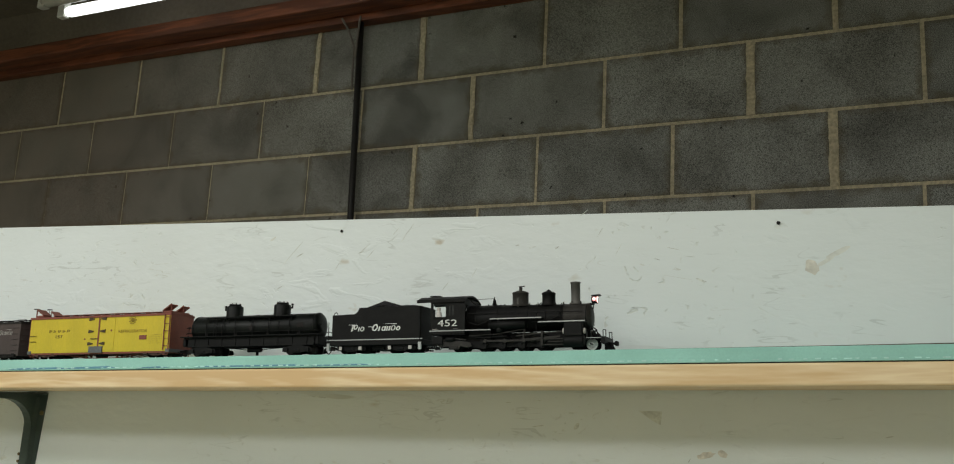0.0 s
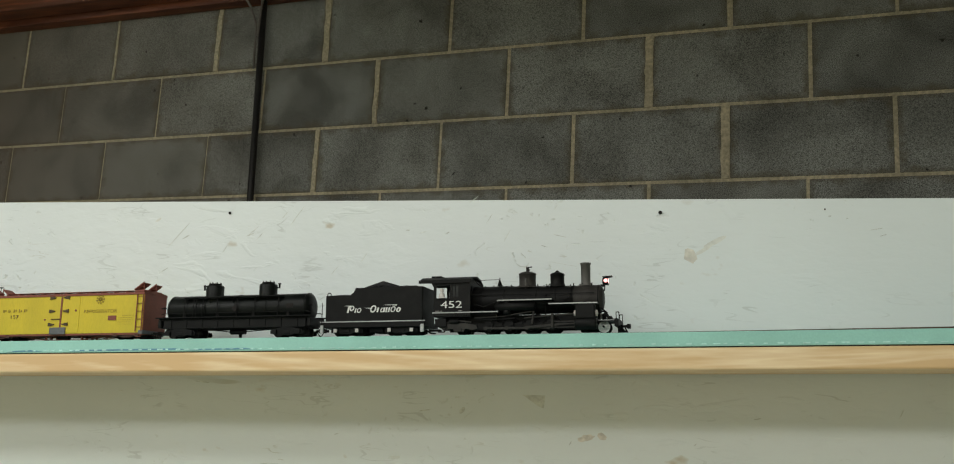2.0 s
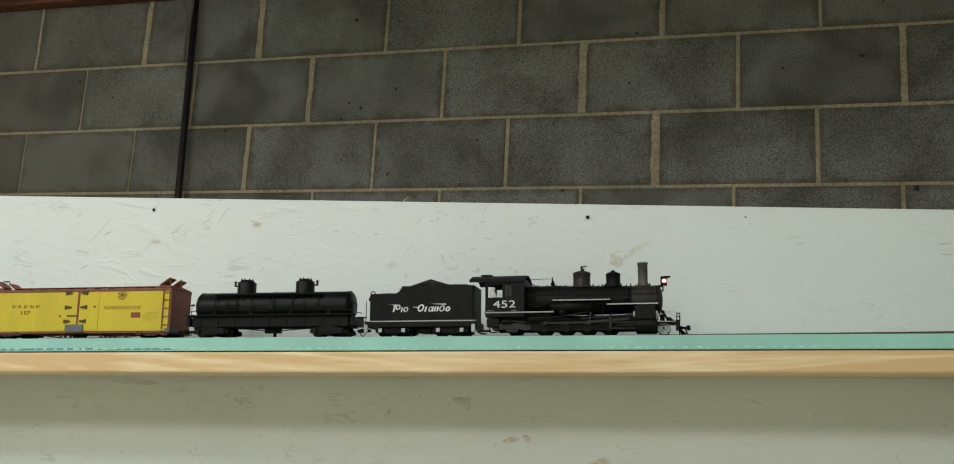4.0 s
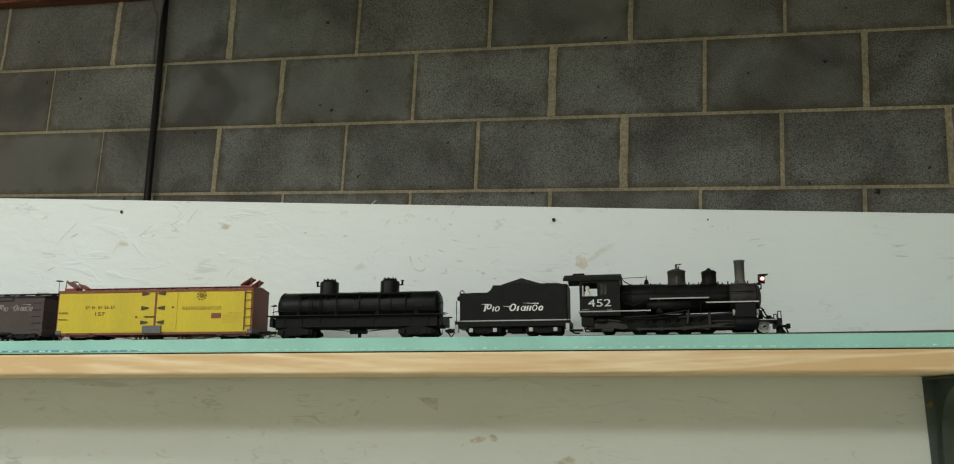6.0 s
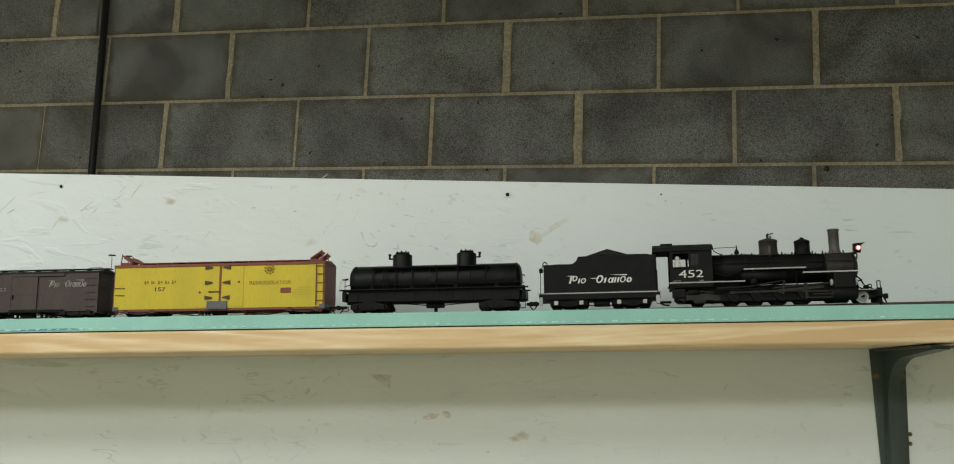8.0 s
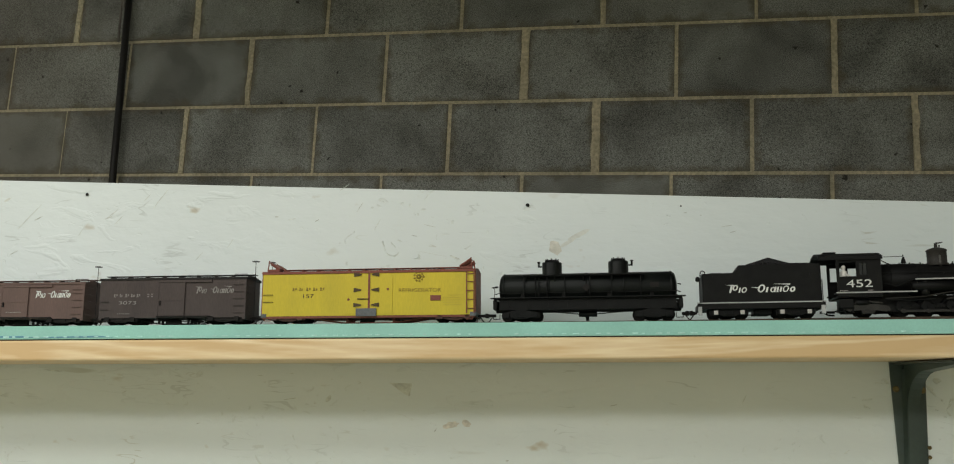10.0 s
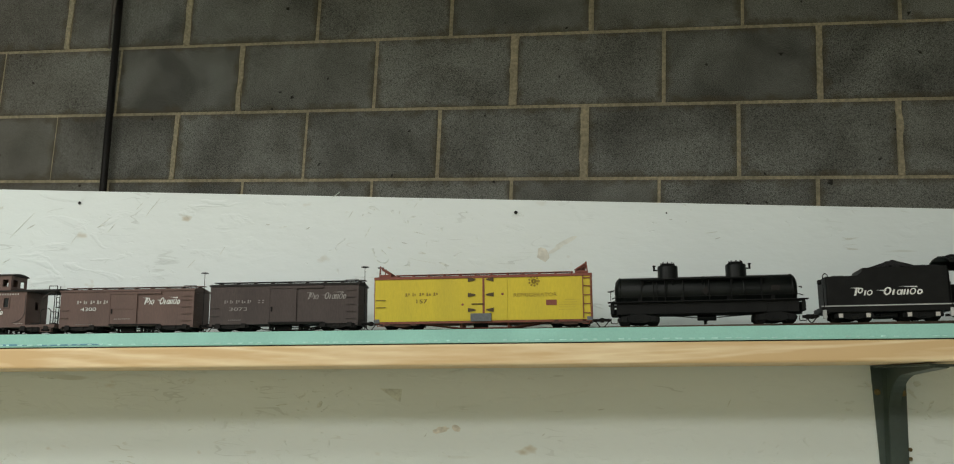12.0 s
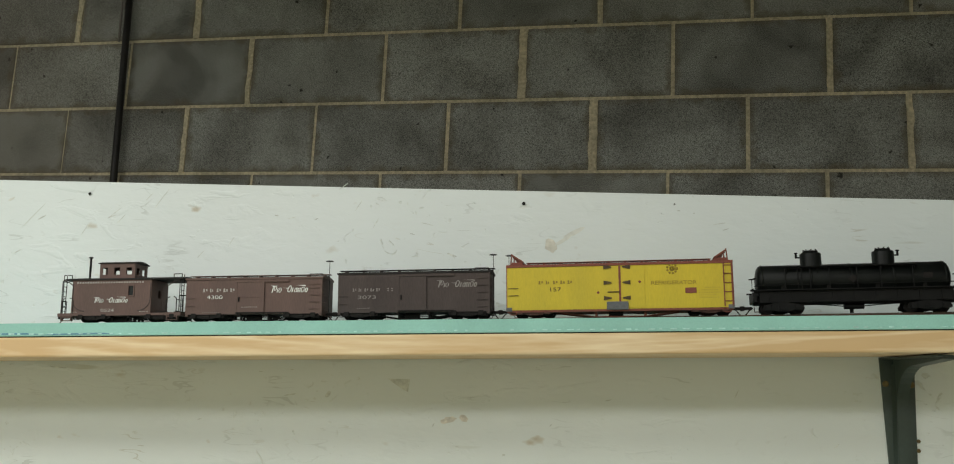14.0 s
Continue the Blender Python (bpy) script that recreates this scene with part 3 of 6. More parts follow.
def bracket(x, seat, s):
    """A pressed steel shelf bracket: tapering upright on the board, arm under the plank and a curved web."""
    ob = empty("shelf_bracket", "grey-green pressed steel shelf bracket with brass screws", "bracket", "shelf brackets")
    low = -0.25
    bm = B()
    prism(bm, [(-s * 0.027, 0), (s * 0.0175, 0), (s * 0.0175, low), (-s * 0.0105, low)], -0.0022, -0.0002)
    part("upright", bm, GREENSTEEL, ob)
    bm = B()
    prism(bm, [(-s * 0.012, -0.002), (s * 0.0085, -0.002), (s * 0.006, -0.011), (-s * 0.008, -0.011)], low + 0.006, -0.008, "Z")
    part("rib", bm, GREENSTEEL, ob)
    bm = B()
    prism(bm, [(-0.024, 0), (0.024, 0), (0.016, -0.165), (-0.016, -0.165)], -0.0024, -0.0002, "Z")
    part("arm", bm, GREENSTEEL, ob)
    bm = B()
    arc = [(-0.0022, -0.002)] + [(-0.162, -0.002), (-0.162, -0.0045)]
    for i in range(9):
        a = math.pi / 2 * i / 8
        arc.append((-0.011 - 0.060 * (1 - math.sin(a)), -0.0105 - 0.052 * (1 - math.cos(a))))
    arc += [(-0.009, low + 0.01), (-0.0022, low + 0.01)]
    prism(bm, [(a, b) for a, b in arc], min(-s * 0.009, s * 0.006), max(-s * 0.009, s * 0.006), "X")
    part("web", bm, GREENSTEEL, ob)
    for sx, sz in ((-s * 0.0195, -0.034), (s * 0.0132, -0.034), (s * 0.0192, -0.106), (s * 0.0192, -0.118)):
        r = 0.0042 if sz > -0.05 else 0.0026
        part("screw", lathe(B(), [(r, -0.0022), (r, -0.0030), (r * 0.7, -0.0038), (r * 0.5, -0.0038), (r * 0.35, -0.0028)], "Y", (sx, 0, sz), 14), BRASS, ob)
    ob.matrix_world = PANEL @ pose(x, 0, seat)
    return ob


bracket(0.4745, 1.5405, 1)
bracket(-1.268, 1.4580, -1)

# ---- the train ----
SPEED_ROWS = [(0, -0.9600), (2, -0.7984), (4, -0.6373), (6.5, -0.4388), (8, -0.3168), (10.5, -0.1130), (12.5, 0.0445), (14, 0.1642)]
CARS, WHEELS, RODS = [], [], []


def coupler(parent, x, way):
    bm = B()
    box(bm, min(x, x + way * 0.012), max(x, x + way * 0.012), -0.0022, 0.0022, 0.0115, 0.0150, 0.0005)
    box(bm, min(x + way * 0.009, x + way * 0.0135), max(x + way * 0.009, x + way * 0.0135), -0.0034, 0.0034, 0.0105, 0.0160, 0.0008)
    part("coupler", bm, UNDER, parent)
    part("air_hose", chain(B(), [(x, -0.006, 0.0130), (x + way * 0.004, -0.0065, 0.0105), (x + way * 0.0075, -0.006, 0.0060), (x + way * 0.0095, -0.0055, 0.0042)], 0.0007), UNDER, parent)


def wheelset(parent, x, r, material, name="wheelset", gauge=0.0185):
    bm = B()
    for y in (-gauge / 2, gauge / 2):
        s = -1 if y < 0 else 1
        lathe(bm, [(r * 0.2, y + s * 0.0022), (r * 0.82, y + s * 0.0012), (r * 0.88, y + s * 0.002), (r, y + s * 0.002), (r, y - s * 0.0008), (r * 1.1, y - s * 0.0014), (r * 1.1, y - s * 0.002)], "Y", (0, 0, 0), 22)
    rod(bm, (0, -0.021, 0), (0, 0.021, 0), 0.0013)
    ob = part(name, bm, material, parent)
    ob.location = (x, 0, r)
    WHEELS.append((ob, (x, 0, r), r))
    return ob


def truck(car, x, material, base=0.034, r=0.0076):
    """A four-wheel bogie with arch-bar side frames."""
    bm = B()
    for y in (-0.0222, 0.0222):
        h = base / 2
        prism(bm, [(-h - 0.0060, 0.0040), (-h - 0.0066, 0.0070), (-h - 0.0050, 0.0100), (-0.0070, 0.0128), (0.0070, 0.0128), (h + 0.0050, 0.0100), (h + 0.0066, 0.0070), (h + 0.0060, 0.0040), (h - 0.0050, 0.0042), (0.0060, 0.0026), (-0.0060, 0.0026), (-h + 0.0050, 0.0042)], y - 0.0006, y + 0.0006)
        chain(bm, [(-h - 0.005, y, 0.0092), (-h + 0.004, y, 0.0094), (-0.006, y, 0.0128), (0.006, y, 0.0128), (h - 0.004, y, 0.0094), (h + 0.005, y, 0.0092)], 0.0009)
        chain(bm, [(-h - 0.005, y, 0.0050), (-h + 0.004, y, 0.0050), (-0.005, y, 0.0032), (0.005, y, 0.0032), (h - 0.004, y, 0.0050), (h + 0.005, y, 0.0050)], 0.0009)
        for q in (-0.0055, 0.0055):
            rod(bm, (q, y, 0.0030), (q, y, 0.0130), 0.0008)
        box(bm, -0.0045, 0.0045, y - 0.0016, y + 0.0016, 0.0040, 0.0080, 0.0005)
    box(bm, -0.0035, 0.0035, -0.0222, 0.0222, 0.0095, 0.0130)
    frame_ob = part("bogie", bm, material, car)
    frame_ob.location.x = x
    for q in (-base / 2, base / 2):
        for y in (-0.0232, 0.0232):
            part("axle_box", box(B(), q - 0.0034, q + 0.0034, y - 0.0022, y + 0.0022, 0.0036, 0.0098, 0.0007), material, frame_ob)
        wheelset(frame_ob, q, r, UNDER)
    return frame_ob


def brake_wheel(car, x, z0, z1, y=0.0, r=0.0050):
    bm = rod(B(), (x, y, z0), (x, y, z1), 0.00038)
    lathe(bm, [(r - 0.0009, z1 - 0.0003), (r, z1), (r - 0.0005, z1 + 0.0007), (r - 0.0014, z1 + 0.0002)], "Z", (x, y, 0), 16)
    for a in (0, 60, 120):
        c, s = r * math.cos(radians(a)), r * math.sin(radians(a))
        rod(bm, (x - c, y - s, z1), (x + c, y + s, z1), 0.0004, None, 5)
    part("brake_wheel", bm, UNDER, car)


def underframe(car, L, material, posts=(0.36, 0.64), low=0.0058):
    h = L / 2
    bm = B()
    for y in (-0.016, -0.006, 0.006, 0.016):
        chain(bm, [(-h * 0.62, y, 0.0125), (L * (posts[0] - 0.5), y, low), (L * (posts[1] - 0.5), y, low), (h * 0.62, y, 0.0125)], 0.0006)
    part("truss_rods", bm, material, car)
    for p in posts:
        bm = box(B(), L * (p - 0.5) - 0.0016, L * (p - 0.5) + 0.0016, -0.024, 0.024, 0.0102, 0.0130)
        for y in (-0.016, -0.006, 0.006, 0.016):
            box(bm, L * (p - 0.5) - 0.0013, L * (p - 0.5) + 0.0013, y - 0.0012, y + 0.0012, low, 0.0110)
        part("needle_beam", bm, material, car)
    bm = rod(B(), (-0.012, -0.009, 0.0092), (0.006, -0.009, 0.0092), 0.0036, None, 14)
    chain(bm, [(0.006, -0.009, 0.0092), (0.03, -0.009, 0.0085), (0.045, -0.004, 0.0085)], 0.0006)
    part("brake_cylinder", bm, UNDER, car)
    for s in (-1, 1):
        for y in (-0.0245, 0.0245):
            x = s * (h - 0.007)
            part("step", chain(B(), [(x - 0.004, y, 0.0135), (x - 0.004, y, 0.0080), (x + 0.004, y, 0.0080), (x + 0.004, y, 0.0135)], 0.0005), material, car)


def grab_irons(car, xs, zs, y, half, material):
    for x in xs:
        for z in zs:
            part("grab_iron", chain(B(), [(x - half, y + 0.0012, z), (x - half, y, z), (x + half, y, z), (x + half, y + 0.0012, z)], 0.0004), material, car)


def siding(car, L, W, z0, z1, material, name="body", pitch=0.0032):
    """A car body sheathed with narrow vertical boards: shallow grooves along both sides."""
    h, w = L / 2, W / 2
    n = max(8, int(L / pitch))
    outline = []
    for i in range(n):
        a, b = -h + L * i / n, -h + L * (i + 1) / n
        outline += [(a + 0.00006, -w), (b - 0.00006, -w), (b, -w + 0.00003)]
    back = [(a, -b) for a, b in outline][::-1]
    return part(name, prism(B(), outline + back, z0, z1, "Z"), material, car)


def box_car(name, label, u0, u1, top, material, roof_mat, number, faded, door, rail):
    car = empty(name, label, "boxcar", "freight cars of the model train")
    L, W = u1 - u0, 0.050
    h, w = L / 2, W / 2
    siding(car, L, W, 0.0130, top - 0.003, material)
    peak = 0.0035
    bm = prism(B(), [(-w - 0.0012, top - 0.0030), (-w - 0.0012, top - 0.0008), (0, top + peak - 0.0005), (w + 0.0012, top - 0.0008), (w + 0.0012, top - 0.0030)], -h - 0.0012, h + 0.0012, "X")
    part("roof", bm, roof_mat, car)
    bm = B()
    box(bm, -h - 0.004, h + 0.004, -0.0055, 0.0055, top + peak + 0.0006, top + peak + 0.0013)
    for i in range(9):
        x = -h + 0.004 + i * (L - 0.008) / 8
        box(bm, x - 0.001, x + 0.001, -0.005, 0.005, top + peak - 0.0015, top + peak + 0.0008)
    part("running_board", bm, roof_mat, car)
    # sliding door and its rails
    d0, d1 = -h + L * door[0], -h + L * door[1]
    dm = box(B(), d0, d1, -w - 0.0014, -w + 0.0002, 0.0155, top - 0.0065, 0.0003)
    dr = part("door", dm, material, car)
    bm = B()
    box(bm, d0, d0 + 0.0012, -w - 0.0019, -w - 0.0012, 0.0155, top - 0.0065)
    box(bm, d1 - 0.0012, d1, -w - 0.0019, -w - 0.0012, 0.0155, top - 0.0065)
    box(bm, d0, d1, -w - 0.0018, -w - 0.0012, 0.0345, 0.0355)
    part("battens", bm, material, dr)
    part("door_rail", box(B(), -h + L * rail[0], -h + L * rail[1], -w - 0.0022, -w, top - 0.0068, top - 0.0036, 0.0003), material, car)
    part("door_rail", box(B(), -h + L * rail[0], -h + L * rail[1], -w - 0.0018, -w, 0.0138, 0.0153, 0.0003), UNDER, car)
    bm = box(B(), d0 + 0.003, d0 + 0.0045, -w - 0.003, -w - 0.0012, 0.029, 0.035, 0.0003)
    part("latch", bm, UNDER, dr)
    # corner bands, sills, end ladder
    for s in (-1, 1):
        x = s * h
        part("end_sill", box(B(), min(x, x - s * 0.004), max(x, x - s * 0.004), -w, w, 0.0105, 0.0142, 0.0004), material, car)
        coupler(car, x, s)
    grab_irons(car, [h - 0.010], [0.019, 0.028, 0.037, 0.046, top - 0.010], -w - 0.0014, 0.006, material)
    grab_irons(car, [-h + 0.007], [0.024, 0.034], -w - 0.0014, 0.005, material)
    bm = B()
    for i in range(5):
        z = 0.018 + i * 0.009
        chain(bm, [(h, -0.008, z), (h + 0.0015, -0.008, z), (h + 0.0015, -0.02, z), (h, -0.02, z)], 0.0004)
    part("end_ladder", bm, material, car)
    brake_wheel(car, h + 0.0015, 0.014, top + 0.0225, 0.002)
    part("roof_grab", chain(B(), [(h - 0.02, -0.013, top + 0.001), (h - 0.02, -0.013, top + 0.0045), (h - 0.003, -0.013, top + 0.0045), (h - 0.003, -0.013, top + 0.001)], 0.0004), UNDER, car)
    underframe(car, L, UNDER, (0.40, 0.60))
    for s in (-1, 1):
        truck(car, s * (h - 0.0285), UNDER)
    y = -w - 0.0004
    if faded:
        initials(car, -h + 0.10 * L, y, 0.0400, 0.185 * L, 0.0042, FADED)
        words(number, 0.0044, car, -h + 0.135 * L, y, 0.0305, DULLED, width=0.12 * L, label="dulled car number")
        letter_bars(car, -h + 0.33 * L, y, 0.0400, 0.05 * L, 0.0012, 2, FADED)
        letter_bars(car, -h + 0.33 * L, y, 0.0428, 0.05 * L, 0.0012, 2, FADED)
        letter_bars(car, -h + 0.13 * L, y, 0.0180, 0.09 * L, 0.0012, 7, FADED)
        speed_logo(car, -h + 0.648 * L, y, 0.0440, 0.275 * L, 0.0086, DULLED)
    else:
        initials(car, -h + 0.13 * L, y, 0.0420, 0.235 * L, 0.0046, SOFTWHITE)
        words(number, 0.0046, car, -h + 0.158 * L, y, 0.0330, WHITE, width=0.116 * L, label="white car number")
        letter_bars(car, -h + 0.13 * L, y, 0.0150, 0.13 * L, 0.0009, 9, FADED)
        letter_bars(car, -h + 0.42 * L, y - 0.0012, 0.0215, 0.12 * L, 0.0008, 8, SOFTWHITE)
        speed_logo(car, -h + 0.616 * L, y, 0.0405, 0.285 * L, 0.0088, WHITE)
    CARS.append((car, (u0 + u1) / 2))
    return car


def reefer(u0, u1):
    car = empty("refrigerator_car", "bright yellow model refrigerator car with red-brown roof and ends", "boxcar", "freight cars of the model train")
    L, W, top = u1 - u0, 0.052, 0.0700
    h, w = L / 2, W / 2
    siding(car, L, W, 0.0135, top - 0.002, YELLOW)
    for s in (-1, 1):
        part("end_wall", box(B(), min(s * h, s * (h + 0.0012)), max(s * h, s * (h + 0.0012)), -w + 0.0002, w - 0.0002, 0.0135, top - 0.001), REDOXIDE, car, "red-brown end wall")
        part("end_sill", box(B(), min(s * (h + 0.0014), s * (h - 0.006)), max(s * (h + 0.0014), s * (h - 0.006)), -w - 0.0008, w + 0.0008, 0.0118, 0.0168, 0.0004), GREYPLATE, car)
        coupler(car, s * (h + 0.001), s)
    part("side_sill", box(B(), -h, h, -w + 0.0006, w - 0.0006, 0.0108, 0.0136), REDOXIDE, car)
    part("fascia", box(B(), -h - 0.0012, h + 0.0012, -w - 0.0012, w + 0.0012, top - 0.0034, top, 0.0003), REDOXIDE, car)
    part("roof", prism(B(), [(-w - 0.0014, top), (0, top + 0.0034), (w + 0.0014, top)], -h - 0.0014, h + 0.0014, "X"), REDOXIDE, car)
    bm = box(B(), -h + 0.022, h - 0.022, -0.0055, 0.0055, top + 0.0046, top + 0.0053)
    for i in range(12):
        x = -h + 0.024 + i * (L - 0.048) / 11
        box(bm, x - 0.001, x + 0.001, -0.005, 0.005, top + 0.002, top + 0.0048)
    part("running_board", bm, REDOXIDE, car)
    # ice hatches propped open at both ends
    for s in (-1, 1):
        for y in (-0.014, 0.014):
            bm = B()
            box(bm, s * (h - 0.012) - 0.0075, s * (h - 0.012) + 0.0075, y - 0.0075, y + 0.0075, top + 0.0008, top + 0.0040, 0.0005)
            hb = part("ice_hatch", bm, REDOXIDE, car)
            bm = box(B(), -0.0085, 0.0085, -0.0085, 0.0085, -0.0009, 0.0009, 0.0003)
            box(bm, -0.006, 0.006, -0.006, 0.006, -0.0022, -0.0008)
            bm.transform(pose(s * (h - 0.0125), y, top + 0.0088, 0, -s * 33, 0))
            part("hatch_lid", bm, REDOXIDE, hb)
            part("prop", chain(B(), [(s * (h - 0.004), y - 0.007, top + 0.001), (s * (h - 0.0055), y - 0.007, top + 0.0150)], 0.0008), REDOXIDE, hb)
    brake_wheel(car, -h - 0.0022, 0.014, top + 0.0170, 0.010, 0.0045)
    # side door: two leaves, hinges, bar and threshold plate
    y = -w
    seam = -h + 0.510 * L
    part("door_post", box(B(), seam - 0.0013, seam + 0.0013, y - 0.0013, y + 0.0003, 0.0225, top - 0.0040), REDOXIDE, car)
    for a, b in ((0.40, 0.509), (0.511, 0.62)):
        part("door", box(B(), -h + a * L, -h + b * L, y - 0.0006, y + 0.0002, 0.0150, top - 0.0042, 0.0002), YELLOW, car)
    for z in (0.0646, 0.0455, 0.0266):
        for a, sgn in ((0.438, 1), (0.557, -1)):
            x = -h + a * L
            bm = prism(B(), [(x, z - 0.0026), (x + sgn * 0.0045, z - 0.0018), (x + sgn * 0.0095, z - 0.0008), (x + sgn * 0.0095, z + 0.0008), (x + sgn * 0.0045, z + 0.0018), (x, z + 0.0026)], y - 0.0020, y - 0.0004)
            part("hinge", bm, DARKLETTER, car, "dark strap hinge")
    part("door_bar", rod(B(), (-h + 0.455 * L, y - 0.0016, 0.0340), (seam, y - 0.0016, 0.0340), 0.0007), DARKLETTER, car)
    part("threshold_plate", box(B(), -h + 0.45 * L, -h + 0.546 * L, y - 0.0024, y, 0.0125, 0.0223, 0.0004), GREYPLATE, car, "grey metal threshold plate")
    for a, z in ((0.413, 0.0336), (0.598, 0.0460)):
        part("vent_plug", lathe(B(), [(0.0014, y - 0.0012), (0.0017, y - 0.0002), (0.0017, y)], "Y", (-h + a * L, 0, z), 12), REDOXIDE, car)
    part("placard", box(B(), -h + 0.796 * L, -h + 0.844 * L, y - 0.0010, y, 0.0312, 0.0377, 0.0002), REDOXIDE, car, "red-brown placard board")
    # ladder and grab irons
    bm = B()
    for a in (0.963, 0.997):
        box(bm, -h + a * L - 0.0006, -h + a * L + 0.0006, y - 0.0018, y - 0.0008, 0.015, top - 0.002)
    for z in (0.0210, 0.0320, 0.0430, 0.0540, 0.0640):
        rod(bm, (-h + 0.963 * L, y - 0.0014, z), (-h + 0.997 * L, y - 0.0014, z), 0.0005)
    part("ladder", bm, REDOXIDE, car)
    grab_irons(car, [-h + 0.028 * L], [0.0315, 0.0405], y - 0.0014, 0.006, DARKLETTER)
    # lettering
    y -= 0.0004
    ex, ez, er = -h + 0.741 * L, 0.0612, 0.0072
    bm = B()
    for i in range(9):
        a = 2 * math.pi * i / 9
        r = er * 0.22 if i else er * 0.30
        for cx, cz in ((ex + er * 0.78 * math.cos(a), ez + er * 0.78 * math.sin(a)), (ex + er * 0.3 * math.cos(a), ez + er * 0.3 * math.sin(a))):
            lathe(bm, [(r * 0.35, y - 0.0001), (r * 0.85, y - 0.0001), (r * 0.85, y + 0.0003), (r * 0.35, y + 0.0003)], "Y", (cx, 0, cz), 8)
    part("round_emblem", bm, FADEDARK, car)
    words("REFRIGERATOR", 0.0047, car, -h + 0.649 * L, y, 0.0420, FADEDARK, width=0.197 * L, label="dark word on the car side")
    initials(car, -h + 0.145 * L, y, 0.0452, 0.155 * L, 0.0042, FADEDARK)
    words("157", 0.0048, car, -h + 0.197 * L, y, 0.0362, DARKLETTER, width=0.05 * L, label="dark car number")
    faint = surface("faint_print", (0.36, 0.28, 0.04), 0.7)
    for i, (a, b) in enumerate(((0.88, 0.95), (0.855, 0.94), (0.855, 0.95), (0.855, 0.93), (0.855, 0.945))):
        letter_bars(car, -h + a * L, y, 0.0372 - i * 0.0030, (b - a) * L, 0.0008, 9, faint)
    underframe(car, L, REDOXIDE, (0.40, 0.62), 0.0050)
    for a in (0.121, 0.902):
        truck(car, -h + a * L, surface("red_brown_bogie", (0.085, 0.035, 0.024), 0.65, 0, (900, 0.25), (90, 0.3)))
    CARS.append((car, (u0 + u1) / 2))
    return car


